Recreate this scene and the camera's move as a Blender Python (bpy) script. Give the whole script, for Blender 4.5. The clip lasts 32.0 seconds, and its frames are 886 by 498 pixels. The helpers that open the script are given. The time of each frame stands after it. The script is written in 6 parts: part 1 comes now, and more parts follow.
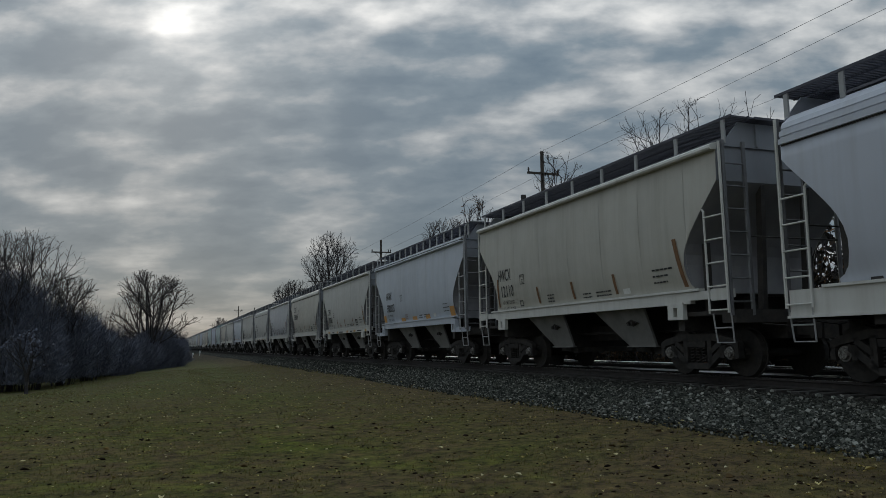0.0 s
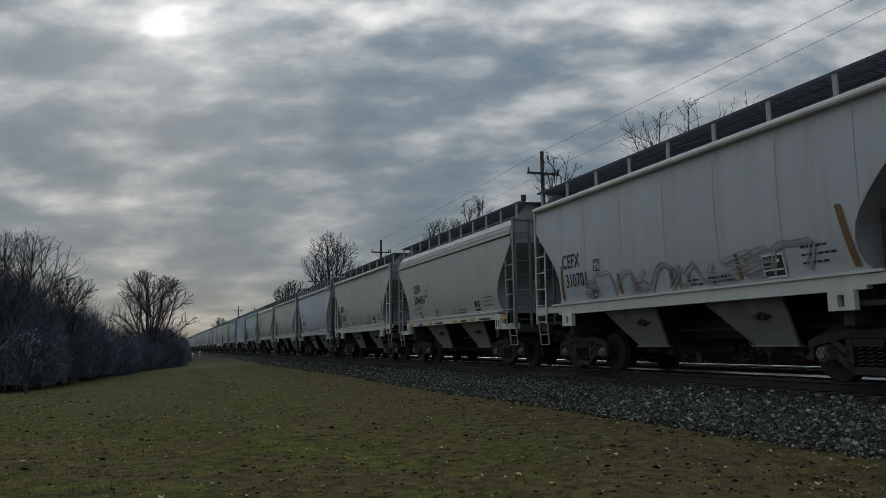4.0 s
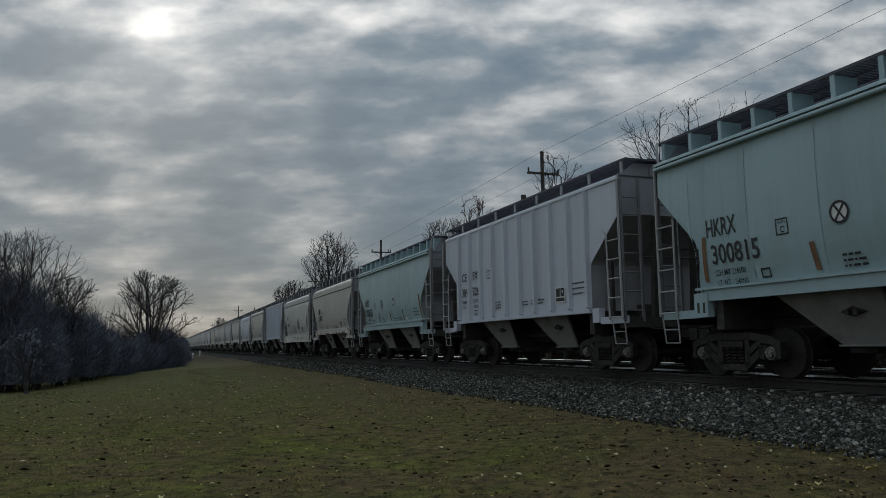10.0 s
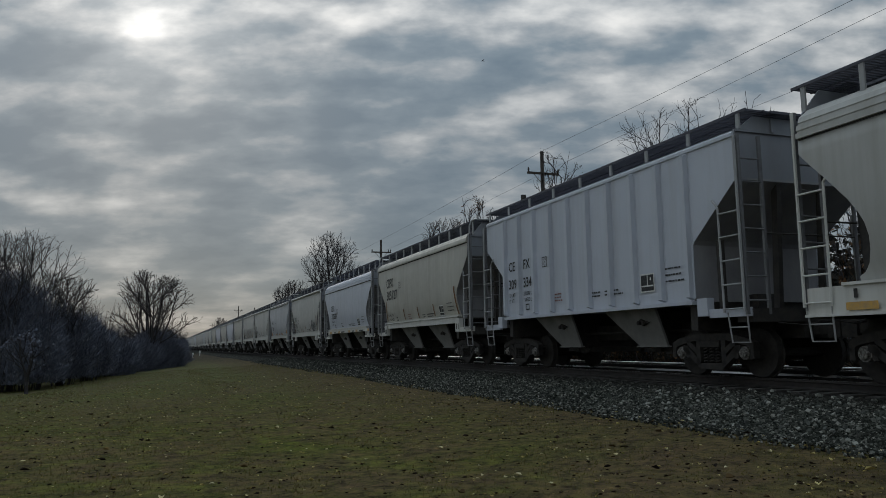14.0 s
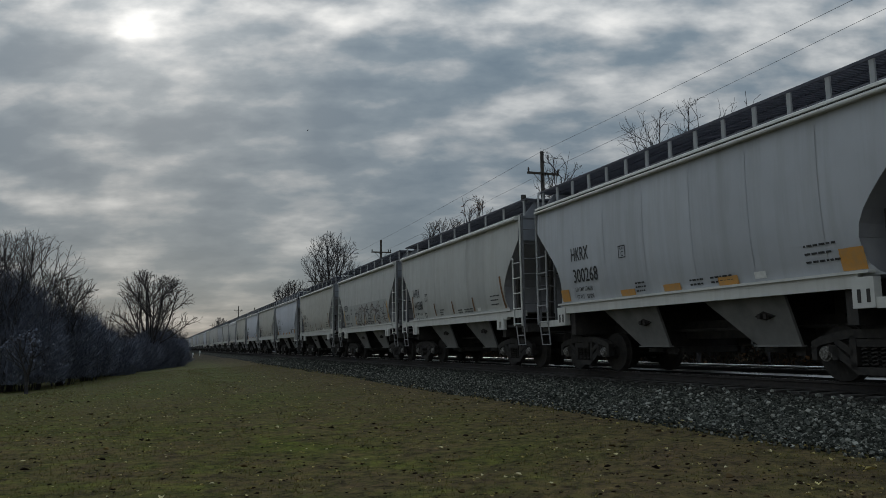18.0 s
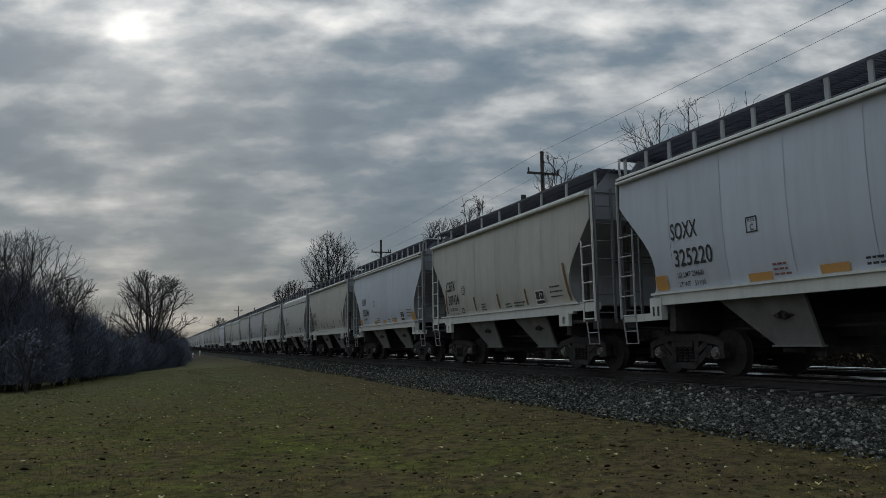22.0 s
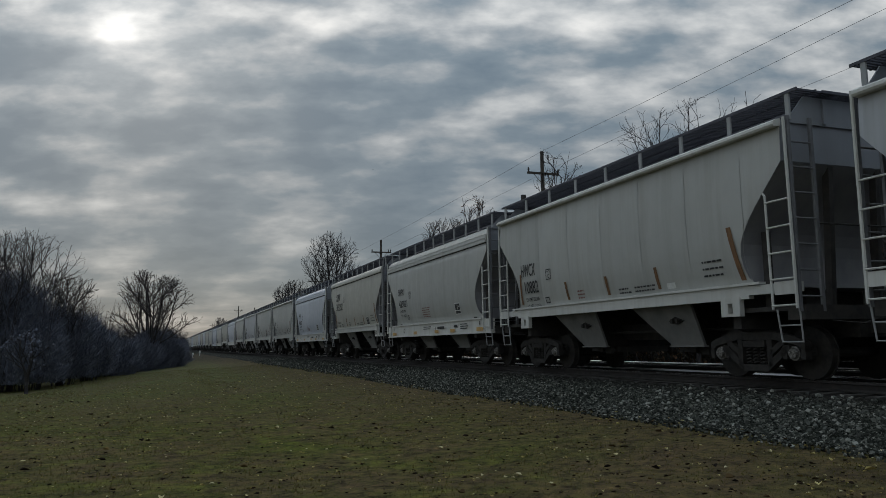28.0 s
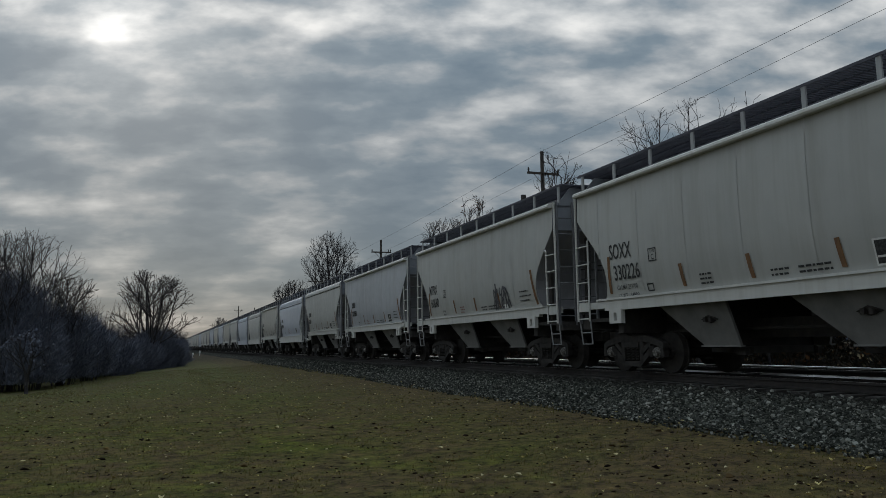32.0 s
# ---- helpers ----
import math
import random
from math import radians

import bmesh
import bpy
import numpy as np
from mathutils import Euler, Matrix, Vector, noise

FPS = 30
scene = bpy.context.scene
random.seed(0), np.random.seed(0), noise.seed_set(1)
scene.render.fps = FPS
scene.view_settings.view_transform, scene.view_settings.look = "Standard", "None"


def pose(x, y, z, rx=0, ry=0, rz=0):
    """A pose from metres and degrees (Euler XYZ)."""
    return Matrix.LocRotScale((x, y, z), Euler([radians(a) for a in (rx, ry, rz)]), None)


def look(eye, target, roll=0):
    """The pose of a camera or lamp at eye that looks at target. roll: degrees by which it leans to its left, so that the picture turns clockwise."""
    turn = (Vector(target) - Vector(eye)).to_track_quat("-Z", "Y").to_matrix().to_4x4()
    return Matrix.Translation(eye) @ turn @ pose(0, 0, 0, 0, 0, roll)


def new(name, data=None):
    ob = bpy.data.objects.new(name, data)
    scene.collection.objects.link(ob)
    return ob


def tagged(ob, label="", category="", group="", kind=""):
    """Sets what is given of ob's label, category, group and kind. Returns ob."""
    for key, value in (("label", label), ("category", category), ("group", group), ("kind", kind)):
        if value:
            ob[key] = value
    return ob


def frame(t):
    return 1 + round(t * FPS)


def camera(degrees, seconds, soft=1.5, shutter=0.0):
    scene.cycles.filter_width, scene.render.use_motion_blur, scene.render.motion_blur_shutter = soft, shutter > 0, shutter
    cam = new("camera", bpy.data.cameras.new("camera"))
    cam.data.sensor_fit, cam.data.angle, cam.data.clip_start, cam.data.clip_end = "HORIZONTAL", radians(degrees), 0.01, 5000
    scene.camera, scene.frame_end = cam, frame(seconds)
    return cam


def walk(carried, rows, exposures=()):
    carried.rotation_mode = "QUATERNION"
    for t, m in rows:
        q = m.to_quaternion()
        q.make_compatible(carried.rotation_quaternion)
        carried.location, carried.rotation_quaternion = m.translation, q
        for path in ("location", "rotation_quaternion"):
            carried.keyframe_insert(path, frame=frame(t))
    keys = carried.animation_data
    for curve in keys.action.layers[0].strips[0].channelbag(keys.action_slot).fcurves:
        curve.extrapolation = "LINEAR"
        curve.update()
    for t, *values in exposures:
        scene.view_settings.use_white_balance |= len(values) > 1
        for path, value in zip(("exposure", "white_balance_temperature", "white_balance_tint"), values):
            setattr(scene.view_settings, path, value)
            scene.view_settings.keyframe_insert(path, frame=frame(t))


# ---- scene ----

# Track frame: +Y runs along the rails, z = 0 is the rail head, the train runs towards -Y.
cam = camera(61.04, 32.0, soft=0.7, shutter=0.0)
EYE = (0.0, 0.0, 0.709)


def cam_pose(dx=0.0, dy=0.0):
    yaw, pit = radians(20.487 + dx), radians(7.22 + dy)
    aim = (EYE[0] + math.sin(yaw) * math.cos(pit), EYE[1] + math.cos(yaw) * math.cos(pit), EYE[2] + math.sin(pit))
    return look(EYE, aim, -0.89)


walk(cam, [(0.0, cam_pose()), (6.7, cam_pose()), (7.0, cam_pose(-0.03, -0.13)), (7.3, cam_pose()), (32.0, cam_pose())], [(0.0, 0.0), (32.0, 0.0)])

# ---- world, sun ----
SUN_AZ, SUN_EL = radians(-1.6), radians(24.0)
world = bpy.data.worlds.new("world")
scene.world = world
world.use_nodes = True
wn, wl = world.node_tree.nodes, world.node_tree.links
sky = wn.new("ShaderNodeTexSky")
sky.sky_type, sky.sun_disc = "NISHITA", False
sky.sun_elevation, sky.sun_rotation = SUN_EL, SUN_AZ
wl.new(sky.outputs[0], wn["Background"].inputs[0])
wn["Background"].inputs[1].default_value = 0.05

sun = new("sun", bpy.data.lights.new("sun", "SUN"))
sun.data.energy, sun.data.angle, sun.data.color = 1.0, radians(15), (1.0, 0.95, 0.88)
SUN_DIR = Vector((math.sin(SUN_AZ) * math.cos(SUN_EL), math.cos(SUN_AZ) * math.cos(SUN_EL), math.sin(SUN_EL)))
sun.matrix_world = look(SUN_DIR * 50, (0, 0, 0))


# ---- materials ----
class Mat:
    """A node material with a few short-hand builders."""

    def __init__(self, name, base=(0.5, 0.5, 0.5), rough=0.6, metal=0.0):
        self.m = bpy.data.materials.new(name)
        self.m.use_nodes = True
        self.n, self.l = self.m.node_tree.nodes, self.m.node_tree.links
        self.bsdf = self.n["Principled BSDF"]
        self.bsdf.inputs["Base Color"].default_value = (*base, 1)
        self.bsdf.inputs["Roughness"].default_value = rough
        self.bsdf.inputs["Metallic"].default_value = metal
        self.co = self.n.new("ShaderNodeTexCoord").outputs["Object"]

    def dull(self, level=0.05):
        """Takes the sheen off loose, matt ground."""
        self.bsdf.inputs["Specular IOR Level"].default_value = level
        return self

    def node(self, kind, **kw):
        nd = self.n.new(kind)
        for k, v in kw.items():
            nd.inputs[k].default_value = v
        return nd

    def scaled(self, s, co=None):
        mp = self.n.new("ShaderNodeMapping")
        mp.inputs["Scale"].default_value = s
        self.l.new(co or self.co, mp.inputs[0])
        return mp.outputs[0]

    def noise(self, scale, detail=4, s=(1, 1, 1), rough=0.6):
        nd = self.node("ShaderNodeTexNoise", Scale=scale, Detail=detail, Roughness=rough)
        self.l.new(self.scaled(s), nd.inputs["Vector"])
        return nd.outputs[0]

    def ramp(self, fac, stops):
        r = self.n.new("ShaderNodeValToRGB")
        el = r.color_ramp.elements
        while len(el) < len(stops):
            el.new(0.5)
        for e, (p, c) in zip(el, stops):
            e.position, e.color = p, ((*c, 1) if len(c) == 3 else c)
        self.l.new(fac, r.inputs[0])
        return r.outputs[0]

    def mix(self, a, b, fac, mode="MIX"):
        nd = self.n.new("ShaderNodeMix")
        nd.data_type, nd.blend_type = "RGBA", mode
        for sock, v in ((nd.inputs[0], fac), (nd.inputs[6], a), (nd.inputs[7], b)):
            if isinstance(v, bpy.types.NodeSocket):
                self.l.new(v, sock)
            elif sock.type == "RGBA":
                sock.default_value = (*v, 1)
            else:
                sock.default_value = v
        return nd.outputs[2]

    def base(self, sock):
        self.l.new(sock, self.bsdf.inputs["Base Color"])
        return self

    def rough(self, sock):
        self.l.new(sock, self.bsdf.inputs["Roughness"])
        return self

    def bump(self, sock, strength=0.3, dist=0.02):
        b = self.node("ShaderNodeBump", Strength=strength, Distance=dist)
        self.l.new(sock, b.inputs["Height"])
        self.l.new(b.outputs[0], self.bsdf.inputs["Normal"])
        return self

    def random(self):
        return self.n.new("ShaderNodeObjectInfo").outputs["Random"]

    def island(self):
        return self.n.new("ShaderNodeNewGeometry").outputs["Random Per Island"]


def paint(name, col, dirt=(0.20, 0.18, 0.15), amount=0.5, rough=0.5):
    """Weathered freight-car paint: vertical rain streaks, blotches, a dusty foot."""
    m = Mat(name, col, rough)
    streak = m.ramp(m.noise(1.0, 5, (1.0, 5.0, 0.35)), [(0.45, (0, 0, 0)), (0.8, (amount * 0.8,) * 3)])
    blot = m.ramp(m.noise(1.7, 4), [(0.4, (0, 0, 0)), (0.75, (amount * 0.55,) * 3)])
    c = m.mix(col, dirt, streak)
    c = m.mix(c, tuple(x * 0.75 for x in col), blot)
    tone = m.ramp(m.random(), [(0.0, (0.90, 0.90, 0.90)), (1.0, (1.0, 1.0, 1.0))])
    c = m.mix(c, tone, 1.0, "MULTIPLY")
    m.base(c).rough(m.ramp(m.noise(3.0, 3), [(0.3, (rough - 0.08,) * 3), (0.8, (rough + 0.2,) * 3)]))
    return m.bump(m.noise(0.9, 3, (1, 1, 0.5)), 0.16, 0.03).m


PAINTS = {
    "beige": paint("beige_paint", (0.485, 0.47, 0.42), (0.27, 0.24, 0.18), rough=0.42),
    "sand": paint("sand_paint", (0.49, 0.49, 0.468), (0.29, 0.265, 0.22), rough=0.42),
    "grey": paint("grey_paint", (0.48, 0.495, 0.525), (0.25, 0.24, 0.22), rough=0.42),
    "blue": paint("blue_grey_paint", (0.50, 0.54, 0.605), (0.25, 0.25, 0.25), 0.35, 0.40),
    "white": paint("white_paint", (0.55, 0.58, 0.65), (0.30, 0.29, 0.27), 0.3, 0.40),
    "green": paint("green_grey_paint", (0.38, 0.50, 0.51), (0.20, 0.23, 0.20), 0.4, 0.40),
    "teal": paint("teal_grey_paint", (0.35, 0.475, 0.505), (0.22, 0.24, 0.23), 0.4, 0.36),
}
WHITE_TRIM = paint("white_sill_paint", (0.64, 0.635, 0.60), (0.30, 0.27, 0.22), 0.5)
# car ends: some grime, and their shade put into a darker paint
SHADED_END = paint("shaded_grimy_end_paint", (0.30, 0.315, 0.35), (0.14, 0.135, 0.13), 0.6)
LADDER_PAINT = paint("ladder_paint", (0.36, 0.365, 0.37), (0.16, 0.15, 0.14), 0.5)
# also colours the shade drawn on hopper chutes and under the eaves
m = Mat("dusty_steel_and_shade", (0.07, 0.065, 0.06), 0.75)
DARK_STEEL = m.base(m.ramp(m.noise(6, 5), [(0.3, (0.022, 0.021, 0.021)), (0.75, (0.06, 0.052, 0.045))])).bump(m.noise(40, 3), 0.3, 0.005).m
m = Mat("running_gear_iron", (0.05, 0.045, 0.04), 0.8)
IRON = m.base(m.ramp(m.noise(9, 5), [(0.3, (0.015, 0.014, 0.014)), (0.8, (0.050, 0.043, 0.036))])).bump(m.noise(30, 3), 0.3, 0.01).m
m = Mat("worn_cap_metal", (0.3, 0.29, 0.27), 0.45, 0.6)
CAP_METAL = m.base(m.ramp(m.noise(30, 4), [(0.35, (0.10, 0.09, 0.08)), (0.7, (0.42, 0.41, 0.39))])).m
m = Mat("grating", (0.09, 0.09, 0.10), 0.6)
GRATING = m.base(m.ramp(m.noise(5, 4), [(0.3, (0.045, 0.045, 0.062)), (0.8, (0.085, 0.085, 0.105))])).m
m = Mat("dull_roof_paint", (0.08, 0.08, 0.09), 0.7)
ROOF_DULL = m.base(m.ramp(m.noise(3, 5), [(0.3, (0.045, 0.045, 0.060)), (0.8, (0.09, 0.088, 0.10))])).m
# ladder paint darkened for the end ladders, their shade put into the colour
m = Mat("shaded_ladder_paint", (0.15, 0.15, 0.16), 0.6)
SHADED_LADDER = m.base(m.ramp(m.noise(6, 4), [(0.3, (0.12, 0.12, 0.13)), (0.8, (0.20, 0.20, 0.205))])).m
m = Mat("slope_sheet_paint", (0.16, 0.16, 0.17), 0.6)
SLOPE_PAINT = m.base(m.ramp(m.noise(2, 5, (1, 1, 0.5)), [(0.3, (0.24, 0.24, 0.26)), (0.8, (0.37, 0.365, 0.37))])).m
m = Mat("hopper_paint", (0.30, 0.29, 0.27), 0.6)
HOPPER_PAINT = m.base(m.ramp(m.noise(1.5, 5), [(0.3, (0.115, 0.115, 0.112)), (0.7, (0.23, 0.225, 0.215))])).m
m = Mat("black_stencil", (0.02, 0.02, 0.022), 0.6)
STENCIL = m.base(m.ramp(m.noise(25, 3), [(0.4, (0.015, 0.015, 0.017)), (0.8, (0.07, 0.07, 0.07))])).m
m = Mat("orange_patch", (0.55, 0.25, 0.05), 0.6)
ORANGE = m.base(m.ramp(m.noise(8, 4), [(0.3, (0.60, 0.28, 0.05)), (0.8, (0.42, 0.26, 0.12))])).m
m = Mat("yellow_reflector", (0.6, 0.38, 0.08), 0.5)
YELLOW = m.base(m.ramp(m.noise(10, 4), [(0.35, (0.62, 0.36, 0.08)), (0.8, (0.38, 0.27, 0.15))])).m
m = Mat("rust_streak_paint", (0.25, 0.12, 0.05), 0.8)
RUST = m.base(m.ramp(m.noise(9, 4, (1, 2, 0.5)), [(0.3, (0.24, 0.12, 0.05)), (0.8, (0.10, 0.06, 0.035))])).m
m = Mat("placard_white", (0.7, 0.7, 0.68), 0.5)
PLACARD = m.base(m.ramp(m.noise(12, 3), [(0.3, (0.74, 0.74, 0.72)), (0.8, (0.55, 0.55, 0.52))])).m
m = Mat("red_stencil", (0.35, 0.06, 0.05), 0.6)
RED_STENCIL = m.base(m.ramp(m.noise(25, 3), [(0.4, (0.20, 0.06, 0.05)), (0.8, (0.34, 0.22, 0.20))])).m
m = Mat("spray_paint", (0.07, 0.07, 0.08), 0.5)
SPRAY = m.base(m.ramp(m.noise(12, 3), [(0.4, (0.05, 0.05, 0.06)), (0.8, (0.16, 0.15, 0.16))])).m

m = Mat("faded_spray_paint", (0.25, 0.25, 0.26), 0.6)
FADED_SPRAY = m.base(m.ramp(m.noise(8, 3), [(0.3, (0.20, 0.20, 0.21)), (0.8, (0.34, 0.33, 0.33))])).m
m = Mat("brown_spray_paint", (0.10, 0.07, 0.06), 0.6)
BROWN_SPRAY = m.base(m.ramp(m.noise(8, 3), [(0.3, (0.10, 0.075, 0.075)), (0.8, (0.24, 0.17, 0.14))])).m
WASH = paint("buffed_grey_paint", (0.40, 0.405, 0.385), (0.27, 0.25, 0.22), 0.5, 0.55)
m = Mat("polished_rail", (0.80, 0.79, 0.77), 0.3, 1.0)
RAIL_TOP = m.rough(m.ramp(m.noise(3, 3, (6, 0.3, 1)), [(0.3, (0.24,) * 3), (0.8, (0.36,) * 3)])).m
m = Mat("rusty_rail", (0.10, 0.06, 0.04), 0.85)
RAIL_RUST = m.base(m.ramp(m.noise(8, 5), [(0.3, (0.018, 0.016, 0.015)), (0.8, (0.046, 0.038, 0.034))])).m
m = Mat("tie_wood", (0.07, 0.06, 0.05), 0.9)
TIE_WOOD = m.base(m.ramp(m.noise(4, 6, (1, 6, 6)), [(0.3, (0.030, 0.028, 0.026)), (0.8, (0.085, 0.078, 0.070))])).m
m = Mat("ballast_stone", (0.2, 0.2, 0.2), 0.85)
stone_col = m.mix(m.ramp(m.island(), [(0.0, (0.026, 0.028, 0.024)), (0.55, (0.088, 0.094, 0.080)), (0.85, (0.22, 0.225, 0.195)), (1.0, (0.55, 0.54, 0.48))]), m.ramp(m.noise(30, 4), [(0.3, (0.42,) * 3), (0.7, (0.68,) * 3)]), 1.0, "MULTIPLY")
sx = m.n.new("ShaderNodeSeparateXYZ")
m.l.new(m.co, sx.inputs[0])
# stones darken towards the rails
rail_dark = m.n.new("ShaderNodeMapRange")
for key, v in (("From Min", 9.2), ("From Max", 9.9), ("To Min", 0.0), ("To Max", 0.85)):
    rail_dark.inputs[key].default_value = v
m.l.new(sx.outputs[0], rail_dark.inputs[0])
STONE = m.dull().base(m.mix(stone_col, (0.022, 0.020, 0.018), rail_dark.outputs[0])).m
m = Mat("ballast_bed", (0.12, 0.12, 0.12), 0.95)
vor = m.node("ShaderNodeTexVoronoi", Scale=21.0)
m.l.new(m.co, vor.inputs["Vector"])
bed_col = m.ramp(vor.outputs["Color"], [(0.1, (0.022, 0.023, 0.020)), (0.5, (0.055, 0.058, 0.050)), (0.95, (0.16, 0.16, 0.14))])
# darker from the shoulder in towards and between the rails
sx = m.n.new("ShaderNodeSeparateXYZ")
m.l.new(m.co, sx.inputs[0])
rail_dark = m.n.new("ShaderNodeMapRange")
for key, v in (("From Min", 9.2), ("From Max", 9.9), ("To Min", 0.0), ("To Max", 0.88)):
    rail_dark.inputs[key].default_value = v
m.l.new(sx.outputs[0], rail_dark.inputs[0])
bed_col = m.mix(bed_col, (0.022, 0.020, 0.018), rail_dark.outputs[0])
# shade in the gaps between stones is multiplied into the colour
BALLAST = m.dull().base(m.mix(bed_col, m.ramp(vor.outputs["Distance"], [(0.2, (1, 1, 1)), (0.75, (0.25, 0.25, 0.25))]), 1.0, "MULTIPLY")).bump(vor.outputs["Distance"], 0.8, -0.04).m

m = Mat("lawn", (0.08, 0.08, 0.03), 0.95)
g1 = m.mix(m.ramp(m.noise(0.22, 5, rough=0.6), [(0.42, (0.106, 0.082, 0.040)), (0.50, (0.088, 0.080, 0.028)), (0.60, (0.072, 0.084, 0.016))]), m.ramp(m.noise(1.6, 5, rough=0.7), [(0.38, (0.090, 0.060, 0.040)), (0.50, (0.084, 0.075, 0.029)), (0.57, (0.086, 0.094, 0.023)), (0.66, (0.108, 0.134, 0.022))]), 0.5)
# greener further off, with the paler grazing view put into the colour
gs = m.n.new("ShaderNodeSeparateXYZ")
m.l.new(m.co, gs.inputs[0])
far_tone = m.n.new("ShaderNodeMapRange")
for key, v in (("From Min", 14.0), ("From Max", 44.0), ("To Min", 0.0), ("To Max", 0.8)):
    far_tone.inputs[key].default_value = v
m.l.new(gs.outputs[1], far_tone.inputs[0])
g1 = m.mix(g1, m.ramp(m.noise(0.5, 5, rough=0.65), [(0.4, (0.118, 0.104, 0.064)), (0.6, (0.100, 0.116, 0.050))]), far_tone.outputs[0])
g2 = m.ramp(m.noise(5, 7, rough=0.78), [(0.34, (0.22, 0.21, 0.21)), (0.47, (0.85, 0.85, 0.86)), (0.68, (1.9, 1.75, 1.45))])
# trodden brown strip along the foot of the ballast
worn = m.n.new("ShaderNodeMapRange")
for key, v in (("From Min", 3.4), ("From Max", 7.0), ("To Min", 0.0), ("To Max", 0.7)):
    worn.inputs[key].default_value = v
m.l.new(gs.outputs[0], worn.inputs[0])
g1 = m.mix(g1, m.ramp(m.noise(2.4, 5), [(0.35, (0.085, 0.060, 0.042)), (0.65, (0.105, 0.082, 0.045))]), worn.outputs[0])
rough_far = m.n.new("ShaderNodeMapRange")
for key, v in (("From Min", 70.0), ("From Max", 105.0), ("To Min", 0.0), ("To Max", 0.85)):
    rough_far.inputs[key].default_value = v
m.l.new(gs.outputs[1], rough_far.inputs[0])
# weedy, stony ground where the lawn runs out
g1 = m.mix(g1, m.ramp(m.noise(1.1, 5), [(0.35, (0.040, 0.034, 0.030)), (0.65, (0.075, 0.062, 0.045))]), rough_far.outputs[0])
LAWN = m.dull().base(m.mix(g1, g2, 1.0, "MULTIPLY")).bump(m.noise(45, 4), 0.6, 0.03).m
m = Mat("grass_blade", (0.07, 0.08, 0.025), 0.8)
BLADE = m.dull().base(m.ramp(m.island(), [(0.0, (0.084, 0.100, 0.018)), (0.4, (0.108, 0.096, 0.026)), (0.85, (0.125, 0.092, 0.040)), (1.0, (0.20, 0.16, 0.075))])).m
m = Mat("fallen_leaf", (0.3, 0.2, 0.08), 0.8)
LEAF_DRY = m.dull().base(m.ramp(m.island(), [(0.0, (0.018, 0.014, 0.012)), (0.52, (0.040, 0.026, 0.018)), (0.64, (0.18, 0.12, 0.05)), (0.82, (0.44, 0.36, 0.13)), (1.0, (0.60, 0.54, 0.36))])).m
m = Mat("bark", (0.07, 0.06, 0.055), 0.9)
BARK = m.dull().base(m.ramp(m.noise(6, 6, (3, 3, 0.6)), [(0.3, (0.040, 0.037, 0.040)), (0.8, (0.085, 0.078, 0.078))])).bump(m.noise(18, 4, (2, 2, 0.5)), 0.5, 0.02).m
# the pale blue veil of haze over the twigs is put into this colour
m = Mat("hazy_thicket_leaf", (0.03, 0.035, 0.03), 0.8)
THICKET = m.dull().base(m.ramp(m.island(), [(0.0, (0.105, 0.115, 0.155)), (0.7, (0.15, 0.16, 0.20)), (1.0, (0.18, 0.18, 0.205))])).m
m = Mat("hedge_leaf", (0.03, 0.03, 0.025), 0.8)
HEDGE = m.dull().base(m.ramp(m.island(), [(0.0, (0.022, 0.022, 0.020)), (0.8, (0.042, 0.036, 0.028)), (1.0, (0.13, 0.07, 0.035))])).m
m = Mat("autumn_leaf", (0.12, 0.06, 0.03), 0.8)
AUTUMN = m.base(m.ramp(m.island(), [(0.0, (0.07, 0.045, 0.03)), (0.6, (0.13, 0.08, 0.04)), (1.0, (0.22, 0.11, 0.05))])).m
m = Mat("pole_wood", (0.06, 0.05, 0.045), 0.9)
POLE_WOOD = m.base(m.ramp(m.noise(5, 6, (6, 6, 0.4)), [(0.3, (0.035, 0.03, 0.027)), (0.8, (0.10, 0.085, 0.07))])).m
WIRE = Mat("wire_metal", (0.10, 0.10, 0.11), 0.5, 0.5).m
m = Mat("road_asphalt", (0.10, 0.10, 0.10), 0.9)
ASPHALT = m.base(m.ramp(m.noise(12, 5), [(0.3, (0.07, 0.07, 0.07)), (0.8, (0.15, 0.15, 0.15))])).m


HEADING = radians(20.5)


